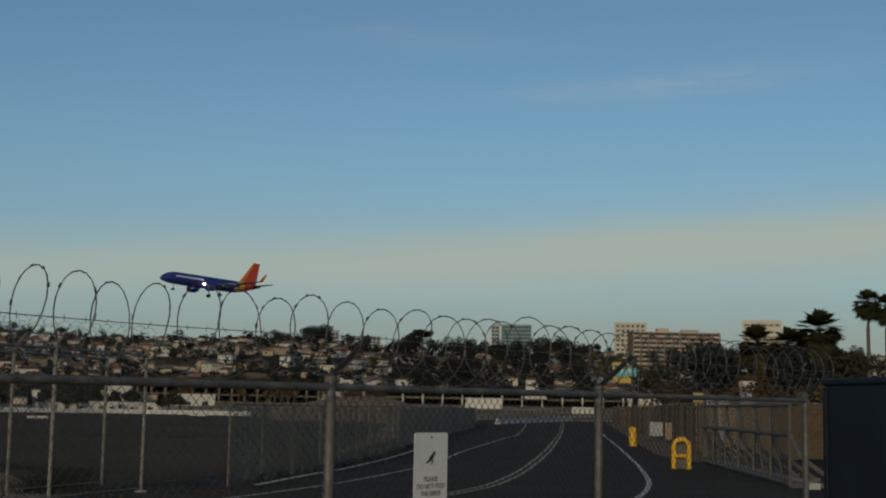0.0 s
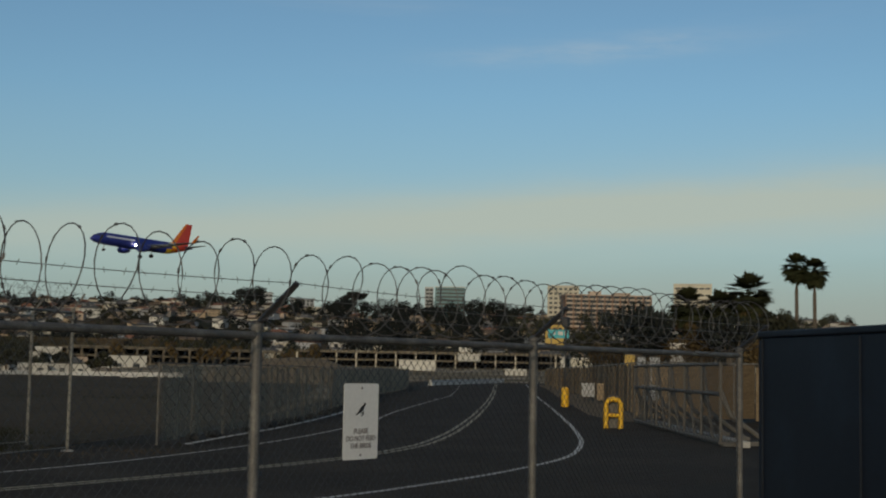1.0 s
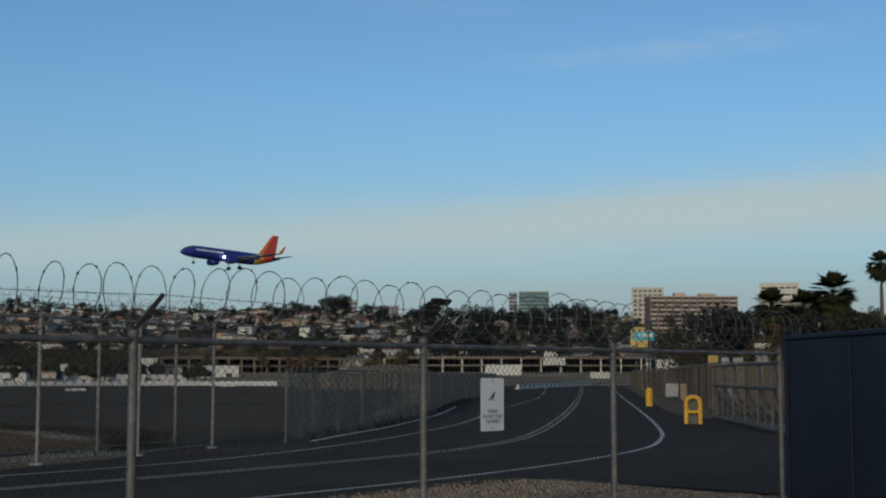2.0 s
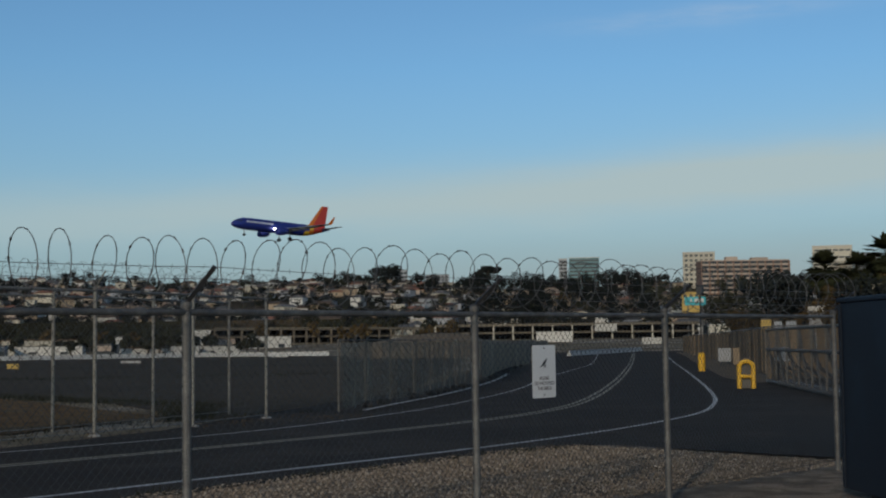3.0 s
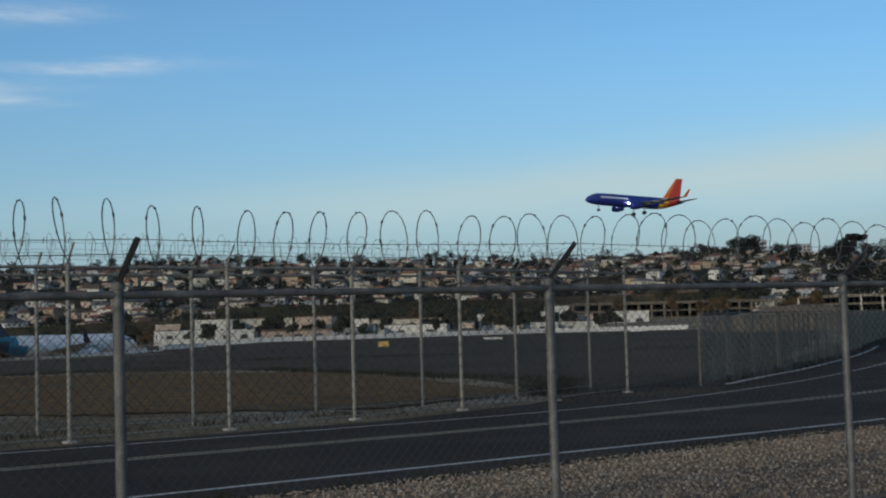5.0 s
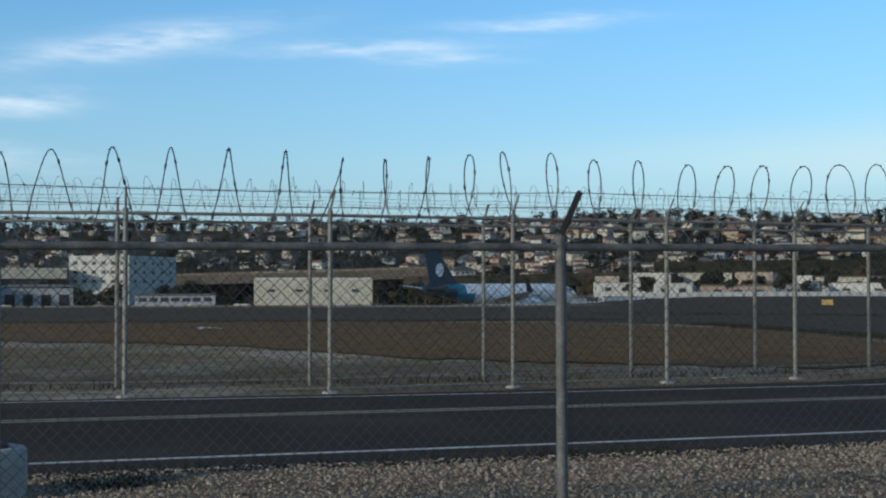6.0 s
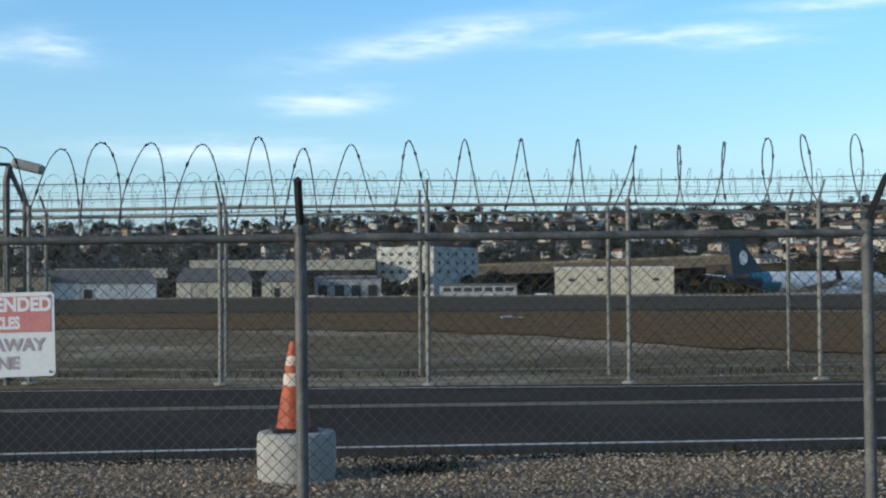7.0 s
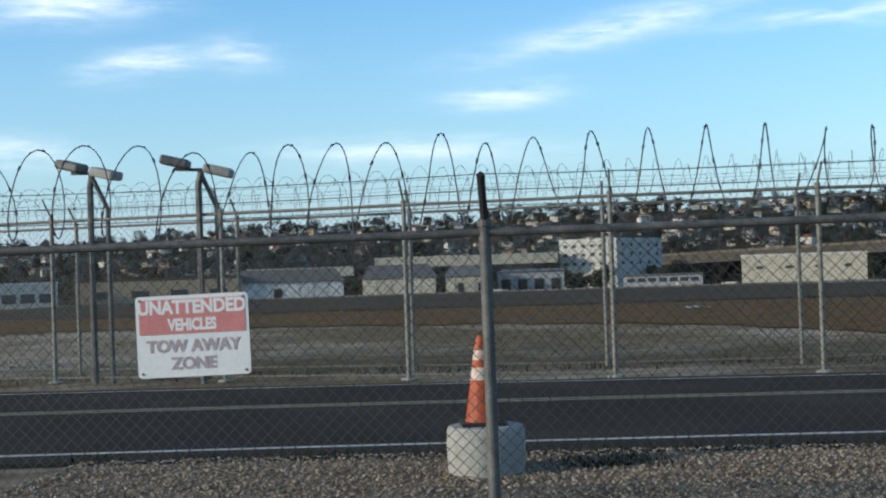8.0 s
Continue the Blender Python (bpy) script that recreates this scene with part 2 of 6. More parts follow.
def box(bm, x, y, z, sx, sy, sz, turn=0.0, bevel=0.0, mi=0):
    """A box with its middle at x, y and its foot at z."""
    made = bmesh.ops.create_cube(bm, size=1.0, matrix=pose(x, y, z + sz / 2, 0, 0, turn) @ Matrix.Diagonal((sx, sy, sz, 1)))
    faces = {f for v in made["verts"] for f in v.link_faces}
    for f in faces:
        f.material_index = mi
    if bevel:
        bmesh.ops.bevel(bm, geom=list({e for f in faces for e in f.edges}), offset=bevel, segments=2, affect="EDGES", profile=0.5)
    return bm


def tube(bm, points, radius, sides=6, closed_ends=True, mi=0):
    """A round bar along points; radius may be one number or one for each point."""
    points = [Vector(p) for p in points]
    radii = radius if isinstance(radius, (list, tuple)) else [radius] * len(points)
    rings = []
    for i, p in enumerate(points):
        d = (points[min(i + 1, len(points) - 1)] - points[max(i - 1, 0)]).normalized()
        side = d.cross(Vector((0, 0, 1)))
        side = side.normalized() if side.length > 1e-3 else Vector((1, 0, 0))
        up = side.cross(d)
        rings.append([bm.verts.new(p + (side * math.cos(a) + up * math.sin(a)) * radii[i]) for a in (k * math.tau / sides for k in range(sides))])
    for a, b in zip(rings, rings[1:]):
        for k in range(sides):
            bm.faces.new((a[k], a[(k + 1) % sides], b[(k + 1) % sides], b[k])).material_index = mi
    if closed_ends:
        bm.faces.new(rings[0][::-1]).material_index = mi
        bm.faces.new(rings[-1]).material_index = mi
    return bm


def lathe(bm, profile, sides=24, at=(0, 0, 0), mi=0):
    """Turns a profile of (radius, height) round an upright axis."""
    rings = [[bm.verts.new((at[0] + r * math.cos(a), at[1] + r * math.sin(a), at[2] + h)) for a in (k * math.tau / sides for k in range(sides))] for r, h in profile]
    for a, b in zip(rings, rings[1:]):
        for k in range(sides):
            bm.faces.new((a[k], a[(k + 1) % sides], b[(k + 1) % sides], b[k])).material_index = mi
    bm.faces.new(rings[0][::-1]).material_index = mi
    bm.faces.new(rings[-1]).material_index = mi
    return bm


def raw(name, verts, faces, mat, parent=None, smooth=False):
    me = bpy.data.meshes.new(name)
    me.from_pydata(verts, [], faces)
    me.materials.append(mat)
    if smooth:
        me.shade_smooth()
    ob = new(name, me)
    ob.parent = parent
    return ob


def plan(bearing, distance):
    """x, y of a place so many metres from the origin, by its bearing in degrees from +y towards +x."""
    return distance * math.sin(radians(bearing)), distance * math.cos(radians(bearing))


def smooth01(v):
    v = min(1.0, max(0.0, v))
    return v * v * (3 - 2 * v)


def between(x, rows):
    for (a, va), (b, vb) in zip(rows, rows[1:]):
        if x <= b:
            return va + (vb - va) * min(1, max(0, (x - a) / (b - a)))
    return rows[-1][1]


# ---- the lie of the land ----
CREST = ((-180, 25), (-60, 24), (-25, 25), (-15, 31), (-4, 38), (4, 39), (14, 43), (21, 46), (30, 44), (42, 42), (50, 40), (60, 37), (75, 35), (180, 25))


def land(x, y):
    """Height of the ground: level airfield, sinking a little to the north-west, then the hill."""
    r = math.hypot(x, y)
    b = math.degrees(math.atan2(x, y))
    if abs(b) > 110:
        return 0.0
    z = -5.6 * smooth01((24 - b) / 14) * min(1, max(0, (r - 105) / 170)) + 2.2 * smooth01((b - 30) / 15) * smooth01((r - 200) / 150)
    if r > 440:
        up = smooth01((r - 470) / 560) if r < 1030 else 1 - 0.5 * smooth01((r - 1100) / 900)
        wave = noise.noise(Vector((x * 0.006, y * 0.006, 0))) * 5 * smooth01((r - 480) / 150)
        z += (between(b, CREST) - z) * up + wave
    return z


def ground_sheet():
    radii = [0, 6, 12, 20, 35, 60, 105, 150, 200, 260, 330, 400, 440] + [470 + 28 * k for k in range(24)] + [1200, 1500, 2000, 3000, 4500]
    steps = 240
    verts, faces = [(0, 0, 0)], []
    for r in radii[1:]:
        for k in range(steps):
            x, y = plan(k * 360 / steps - 180, r)
            verts.append((x, y, land(x, y)))
    for k in range(steps):
        faces.append((0, 1 + (k + 1) % steps, 1 + k))
    for i in range(len(radii) - 2):
        a, b = 1 + i * steps, 1 + (i + 1) * steps
        for k in range(steps):
            faces.append((a + k, a + (k + 1) % steps, b + (k + 1) % steps, b + k))
    ob = raw("ground", verts, faces, M["soil"], smooth=True)
    ob.data.materials.append(M["hill"])
    first_far = steps + steps * 11
    for i, p in enumerate(ob.data.polygons):
        p.material_index = int(i >= first_far)
    return tagged(ob, "dry brown soil and patchy grass rising to a scrubby hillside", "ground", kind="structure")


ground_sheet()


def sheet(name, left, right, mat, lift, steps=30, across=1, label="", category=""):
    """A laid surface between two lines of equal count, on the ground."""
    verts, faces = [], []

    def along(line, f):
        f *= len(line) - 1
        i = min(int(f), len(line) - 2)
        (ax, ay), (bx, by) = line[i], line[i + 1]
        return ax + (bx - ax) * (f - i), ay + (by - ay) * (f - i)

    for s in range(steps + 1):
        a, b = along(left, s / steps), along(right, s / steps)
        for c in range(across + 1):
            x, y = a[0] + (b[0] - a[0]) * c / across, a[1] + (b[1] - a[1]) * c / across
            verts.append((x, y, land(x, y) + lift))
    w = across + 1
    for s in range(steps):
        for c in range(across):
            faces.append((s * w + c, s * w + c + 1, (s + 1) * w + c + 1, (s + 1) * w + c))
    return tagged(raw(name, verts, faces, mat), label, category, kind="structure")


def curve_line(line, n=60):
    """A smooth line through a few places (Catmull-Rom)."""
    p = [Vector((*q, 0)) for q in line]
    p = [p[0] * 2 - p[1]] + p + [p[-1] * 2 - p[-2]]
    out = []
    for i in range(1, len(p) - 2):
        for k in range(n // (len(p) - 3)):
            t = k / (n // (len(p) - 3))
            a, b, c, d = p[i - 1:i + 3]
            out.append(0.5 * (2 * b + (c - a) * t + (2 * a - 5 * b + 4 * c - d) * t * t + (3 * b - a - 3 * c + d) * t ** 3))
    return [(v.x, v.y) for v in out + [p[-2]]]


def ribbon(name, line, width, mat, lift, label, category, gap=0.0):
    out_a, out_b = [], []
    pts = [Vector((*q, 0)) for q in line]
    for i, p in enumerate(pts):
        d = (pts[min(i + 1, len(pts) - 1)] - pts[max(i - 1, 0)]).normalized()
        n = Vector((-d.y, d.x, 0))
        out_a.append(((p + n * (gap + width / 2)).x, (p + n * (gap + width / 2)).y))
        out_b.append(((p + n * (gap - width / 2)).x, (p + n * (gap - width / 2)).y))
    return sheet(name, out_a, out_b, mat, lift, len(line) - 1, 1, label, category)


NEAR_EDGE = curve_line([(-40, 8.0), (-16, 10.9), (-4.1, 12.5), (4.4, 13.3), (9.4, 13.8), (15.2, 14.4), (19.0, 15.1), (22.6, 16.1), (26.2, 17.5), (30.2, 19.8), (34.1, 22.4), (42, 28.0), (60.2, 41.2), (86, 60), (150, 106)], 130)
CENTRE = curve_line([(-40, 12.4), (-16, 15.2), (-5.4, 16.5), (5.6, 17.3), (14, 18.1), (20.4, 19.3), (25.1, 21.0), (29.8, 23.7), (38.2, 29.4), (53, 39.9), (83.6, 62.1), (150, 111)], 110)
FAR_EDGE = curve_line([(-40, 16.2), (-16, 18.6), (-5, 19.4), (6, 19.6), (15.1, 20.5), (22.6, 23.4), (30, 27.6), (36.6, 32.0), (45, 38.2), (63.9, 51.5), (81.3, 64), (150, 117)], 100)
VERGE = curve_line([(-40, 6.6), (-16, 9.9), (-4, 11.65), (4, 12.15), (7.2, 12.5), (11.8, 13.1), (15.4, 13.55), (16.9, 13.1), (16.8, 11.5), (16.5, 9.1), (16.5, 6.5)], 100)

sheet("road", [(-60, 4), (-16, 9.9), (4, 12.1), (15, 12.6), (16.3, 5.5), (40, 5.5), (60, 18), (100, 60), (190, 128)],
      [(-60, 14.6), (-16, 19.4), (4, 20.0), (11, 20.8), (15, 22.4), (22, 27), (33, 34), (75, 68), (150, 125)], M["asphalt"], 0.02, 80, 3,
      "worn dark asphalt service road bending away past a gate", "road")
sheet("taxiway", [(-160, 62), (-60, 60), (0, 59), (17, 57), (22, 50), (22, 36), (18.5, 27), (17, 24)],
      [(-260, 240), (-120, 215), (0, 200), (60, 190), (110, 165), (125, 145), (100, 95), (32, 33)], M["taxiway"], 0.03, 60, 8,
      "grey weathered taxiway and runway asphalt", "runway")
ribbon("road_edge_line", NEAR_EDGE, 0.12, M["paint_white"], 0.026, "solid white edge line worn thin on the asphalt", "road marking")
ribbon("road_edge_line", FAR_EDGE, 0.085, M["paint_white"], 0.026, "thin worn white edge line along the fence side", "road marking")
ribbon("road_centre_line", CENTRE, 0.11, M["paint_yellow"], 0.026, "faded double yellow centre line of the road", "road marking", 0.11)
ribbon("road_centre_line", CENTRE, 0.11, M["paint_yellow"], 0.026, "faded double yellow centre line of the road", "road marking", -0.11)


turf_rng = random.Random(41)
TURF_NEAR = [(x, y + turf_rng.uniform(-0.5, 0.5)) for x, y in curve_line([(-45, 45), (-15, 43), (0, 38), (6, 29), (13, 23.6)], 80)]
TURF_FAR = curve_line([(-45, 59), (-15, 58.6), (8, 57.6), (20.8, 46), (18, 26.5)], 80)
sheet("dry_turf", TURF_NEAR, TURF_FAR, M["dry_turf"], 0.034, 80, 6, "brown dry turf on the airfield", "ground")
sheet("roadside_dirt", [(150, 104.2), (110, 75.2), (86, 58.2), (60.8, 40.1), (50, 32.3), (44.5, 27.6)], [(150, 102.4), (110, 73.4), (82, 52.4), (62, 37.9), (47.4, 27.4), (45.5, 25.6)],
      M["tan_dirt"], 0.034, 40, 2, "bare tan dirt between road and slatted fence", "ground")
# narrow dark strip following the gravel edge
ribbon("verge_edge", VERGE[:70], 0.3, M["verge_dark"], 0.042, "dark strip along the gravel edge", "soil", 0.0)


def gravel_verge():
    near = [(x, 2.0) for x, _ in VERGE]
    return sheet("gravel_verge", near, VERGE, M["gravel_bed"], 0.035, 100, 6, "brown gravel verge between fence and road", "gravel")


gravel_verge()


def gravel_stones():
    rng = np.random.default_rng(4)
    bm = bmesh.new()
    bmesh.ops.create_icosphere(bm, subdivisions=1, radius=1.0)
    base = np.array([v.co[:] for v in bm.verts])
    tri = np.array([[v.index for v in f.verts] for f in bm.faces])
    bm.free()
    edge_x, edge_y = np.array([p[0] for p in VERGE[:80]]), np.array([p[1] for p in VERGE[:80]])
    verts, faces, count = [], [], 0
    for _ in range(38000):
        x = rng.uniform(-5, 16.6)
        top = np.interp(x, edge_x, edge_y)
        y = rng.uniform(8.6, top + 0.12)
        s = rng.uniform(0.008, 0.024)
        v = base * rng.uniform(0.55, 1.15, (len(base), 3)) * np.array([1, rng.uniform(0.6, 1), rng.uniform(0.45, 0.8)]) * s
        a = rng.uniform(0, 6.3)
        v = np.c_[v[:, 0] * math.cos(a) - v[:, 1] * math.sin(a), v[:, 0] * math.sin(a) + v[:, 1] * math.cos(a), v[:, 2]]
        verts.append(v + [x, y, 0.038 + s * 0.2])
        faces.append(tri + count)
        count += len(base)
    ob = raw("gravel_stones", np.concatenate(verts).tolist(), np.concatenate(faces).tolist(), M["stone"])
    return tagged(ob, "loose brown and grey gravel stones on the verge", "gravel", kind="stuff")


gravel_stones()


# ---- the chain-link fences ----
def fence_places(start, step, turn, count):
    return [(start[0] + math.cos(radians(turn)) * step * k, start[1] + math.sin(radians(turn)) * step * k) for k in range(count)]


def chain_link(name, places, low, high, cell, wire, parent):
    """Two families of slanting wires that cross in diamonds."""
    verts, faces = [], []
    lengths = [0]
    for a, b in zip(places, places[1:]):
        lengths.append(lengths[-1] + math.dist(a, b))

    def spot(s):
        s = min(max(s, 0), lengths[-1])
        i = max(k for k in range(len(lengths) - 1) if lengths[k] <= s + 1e-9)
        f = (s - lengths[i]) / (lengths[i + 1] - lengths[i])
        a, b = places[i], places[i + 1]
        d = Vector((b[0] - a[0], b[1] - a[1], 0)).normalized()
        return Vector((a[0] + (b[0] - a[0]) * f, a[1] + (b[1] - a[1]) * f, 0)), Vector((-d.y, d.x, 0))

    tall = high - low
    count = int((lengths[-1] + tall) / cell)
    for way in (1, -1):
        for k in range(count):
            s0 = k * cell - (tall if way > 0 else 0)
            a, b = s0, s0 + way * tall
            za, zb = low, high
            if min(a, b) < 0 or max(a, b) > lengths[-1]:
                lo, hi = max(0, min(a, b)), min(lengths[-1], max(a, b))
                if hi - lo < cell:
                    continue
                f0, f1 = abs((lo if way > 0 else hi) - a) / tall, abs((hi if way > 0 else lo) - a) / tall
                za, zb = low + tall * f0, low + tall * f1
                a, b = (lo, hi) if way > 0 else (hi, lo)
            pieces = 3
            ring = None
            for j in range(pieces + 1):
                p, n = spot(a + (b - a) * j / pieces)
                p = p + Vector((0, 0, za + (zb - za) * j / pieces)) + n * (0.0018 * way + 0.006 * math.sin(3 * (a + j)))
                base = len(verts)
                side = Vector((n.y, -n.x, 0)).normalized()
                verts += [(p + n * wire)[:], (p - n * wire * 0.6 + side * wire)[:], (p - n * wire * 0.6 - side * wire)[:]]
                if ring is not None:
                    for q in range(3):
                        faces.append((ring + q, ring + (q + 1) % 3, base + (q + 1) % 3, base + q))
                ring = base
    ob = raw(name, verts, faces, M["wire"], parent)
    return tagged(ob, "galvanised chain-link diamonds", kind="stuff")


def barbed_strand(places, height, out, parent, radius=0.0022):
    bm = bmesh.new()
    rng = random.Random(int(height * 100) + len(places))
    for a, b in zip(places, places[1:]):
        d = Vector((b[0] - a[0], b[1] - a[1], 0)).normalized()
        n = Vector((-d.y, d.x, 0))
        pts = []
        for k in range(9):
            f = k / 8
            pts.append(Vector((a[0] + (b[0] - a[0]) * f, a[1] + (b[1] - a[1]) * f, height - 0.018 * 4 * f * (1 - f))) + n * out)
        tube(bm, pts, radius, 4)
        for k in range(24):
            f = (k + rng.random() * 0.3) / 24
            p = Vector((a[0] + (b[0] - a[0]) * f, a[1] + (b[1] - a[1]) * f, height - 0.018 * 4 * f * (1 - f))) + n * out
            q = Vector((rng.uniform(-1, 1) * 0.4, 0, 0)) + n * rng.uniform(-1, 1) + Vector((0, 0, 1))
            q = q.normalized() * 0.018
            tube(bm, [p - q, p + q], 0.0018, 3)
    return part("barbed_wire", bm, M["razor"], parent)


def razor_coil(places, height, radius, pitch, out, parent, thick, seed, turn0=0.0):
    """A stretched coil along the top, its loops uneven, with small blades."""
    rng = random.Random(seed)
    bm = bmesh.new()
    total = sum(math.dist(a, b) for a, b in zip(places, places[1:]))
    a, b = places[0], places[-1]
    lengths = [0]
    for u, v in zip(places, places[1:]):
        lengths.append(lengths[-1] + math.dist(u, v))
    pts, blades, s, k = [], [], 0.0, 0
    per = 22
    r_now, r_next, lift_now, lift_next, step = radius, radius, 0, 0, pitch
    lean = next_lean = 0.0
    while s < total - 0.1:
        if k % per == 0:
            r_now, r_next = r_next, radius * rng.uniform(0.9, 1.08)
            lift_now, lift_next = lift_next, rng.uniform(-0.03, 0.035)
            lean, next_lean = next_lean, rng.uniform(-0.05, 0.05)
            step = pitch * rng.uniform(0.78, 1.25)
        f = (k % per) / per
        i = max(j for j in range(len(lengths) - 1) if lengths[j] <= s)
        g = (s - lengths[i]) / (lengths[i + 1] - lengths[i])
        u, v = places[i], places[i + 1]
        d = Vector((v[0] - u[0], v[1] - u[1], 0)).normalized()
        n = Vector((-d.y, d.x, 0))
        angle = math.tau * k / per + turn0
        rr = r_now + (r_next - r_now) * f
        zz = height + lift_now + (lift_next - lift_now) * f
        p = Vector((u[0] + (v[0] - u[0]) * g, u[1] + (v[1] - u[1]) * g, zz)) + n * (out - rr * math.cos(angle)) + Vector((0, 0, rr * math.sin(angle) * 1.05))
        p += d * (lean + (next_lean - lean) * f) * math.sin(angle)
        pts.append(p)
        k += 1
        s += step / per
    tube(bm, pts, thick, 4)
    for j in range(1, len(pts) - 1):
        if j % 2 == 0:
            d = (pts[j + 1] - pts[j - 1]).normalized()
            side = d.cross(Vector((rng.uniform(-1, 1), rng.uniform(-1, 1), rng.uniform(-1, 1)))).normalized()
            q = pts[j]
            v = [bm.verts.new(q + d * 0.014 + side * 0.007), bm.verts.new(q - d * 0.014 + side * 0.007), bm.verts.new(q - d * 0.014 - side * 0.007), bm.verts.new(q + d * 0.014 - side * 0.007)]
            bm.faces.new(v)
    return part("razor_wire_coil", bm, M["razor"], parent)


def wire_fence(places, rail_z, post_r, cell, wire, coil, arm, label, arm_mat, inner=False, footing=False, seed=1, sag=0.0, climb=0.0, steel="steel"):
    """posts with leaning arms, top rail, mesh, three barbed strands and a coil of razor wire."""
    thing = empty("chain_link_fence", *places[0])
    inv = thing.matrix_basis.inverted()

    def own(ob):
        ob.matrix_parent_inverse = inv
        return ob

    post_bm = lathe(bmesh.new(), [(post_r, -0.05), (post_r, rail_z + 0.03), (post_r * 1.25, rail_z + 0.032), (post_r * 1.25, rail_z + 0.065), (post_r * 0.6, rail_z + 0.085)], 14)
    post_me = mesh_of(post_bm, M[steel], smooth=False)
    foot_me = mesh_of(lathe(bmesh.new(), [(0.12, 0.0), (0.12, 0.02), (0.09, 0.035)], 12), M["concrete"]) if footing else None
    for i, (x, y) in enumerate(places):
        j = min(i, len(places) - 2)
        d = Vector((places[j + 1][0] - places[j][0], places[j + 1][1] - places[j][1], 0)).normalized()
        n = Vector((d.y, -d.x, 0))
        p = own(part("post", post_me, None, thing))
        p.location = (x, y, 0)
        bm = bmesh.new()
        foot, tip = Vector((x, y, rail_z + 0.06)), Vector((x, y, rail_z + 0.06)) + n * arm[0] + Vector((0, 0, arm[1]))
        tube(bm, [foot, tip], 0.021 if not footing else 0.018, 4)
        own(part("leaning_arm", bm, arm_mat, thing, "dark steel arm leaning outwards"))
        if footing:
            q = own(part("footing", foot_me, None, thing, "small concrete footing"))
            q.location = (x, y, 0.02)
    bm = bmesh.new()
    tube(bm, [(x, y, rail_z) for x, y in places], post_r * 0.72, 10)
    own(part("top_rail", bm, M[steel], thing))
    if inner:
        bm = bmesh.new()
        tube(bm, [(x, y, 0.1) for x, y in places], 0.012, 6)
        own(part("bottom_rail", bm, M[steel], thing))
    else:
        bm = bmesh.new()
        tube(bm, [(x, y, 0.09) for x, y in places], 0.004, 5)
        own(part("tension_wire", bm, M["wire"], thing))
    own(chain_link("wire_mesh", places, 0.07, rail_z, cell, wire, thing))
    for f in (0.35, 0.68, 1.0):
        own(barbed_strand(places, rail_z + 0.06 + arm[1] * f, -arm[0] * f, thing))
    own(razor_coil(places, *coil, thing, 0.0037 if not inner else 0.003, seed))
    thing.matrix_basis = thing.matrix_basis @ pose(0, 0, sag, 0, -climb, 0)
    return tagged(thing, label, "fence")


NEAR = fence_places((-6.87, 6.71), 3.05, 4.15, 7) + [(15.36, 8.33)]
wire_fence(NEAR, 1.84, 0.032, 0.0715, 0.0025, (2.10, 0.22, 0.268, -0.15), (0.29, 0.23),
           "galvanised chain-link fence topped with barbed wire and razor coil", M["arm"], seed=3, sag=-0.02, climb=0.24)
FIELD = [(-18.6, 22.6), (-15.6, 22.2), (-12.6, 21.7), (-9.55, 21.25), (-6.5, 20.75), (-3.49, 20.3), (-0.38, 20.0), (2.59, 20.1), (5.54, 20.6), (8.26, 21.0), (10.74, 21.4), (13.28, 21.95), (16.1, 22.9), (18.9, 24.1)]
# both airfield fences use the steel copy with sunlight in its colour
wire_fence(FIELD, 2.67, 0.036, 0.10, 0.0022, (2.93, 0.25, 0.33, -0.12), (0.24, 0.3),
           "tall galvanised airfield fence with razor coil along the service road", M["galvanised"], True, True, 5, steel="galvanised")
INNER = [(x - 0.25 + 0.09 * (k - 5), y + 2.0) for k, (x, y) in enumerate(FIELD)]
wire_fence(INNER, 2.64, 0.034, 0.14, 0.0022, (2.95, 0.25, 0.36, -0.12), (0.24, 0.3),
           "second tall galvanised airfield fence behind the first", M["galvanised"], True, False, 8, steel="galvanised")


# ---- things by the near fence ----
def on_fence(x, out=0.05):
    """A place on the outer face of the near fence."""
    u = radians(4.15)
    y = 7.16 + (x + 0.78) * math.tan(u)
    return x + math.sin(u) * out, y - math.cos(u) * out


def rounded_plate(w, h, thick, r, mat_front, name, parent):
    bm = bmesh.new()
    ring = []
    for cx, cz, a0 in ((w / 2 - r, h / 2 - r, 0), (-w / 2 + r, h / 2 - r, 90), (-w / 2 + r, -h / 2 + r, 180), (w / 2 - r, -h / 2 + r, 270)):
        for k in range(6):
            a = radians(a0 + k * 18)
            ring.append(bm.verts.new((cx + r * math.cos(a), 0, cz + r * math.sin(a))))
    f = bm.faces.new(ring)
    ext = bmesh.ops.extrude_face_region(bm, geom=[f])
    for v in ext["geom"]:
        if isinstance(v, bmesh.types.BMVert):
            v.co.y += thick
    bmesh.ops.recalc_face_normals(bm, faces=bm.faces)
    return part(name, bm, mat_front, parent)


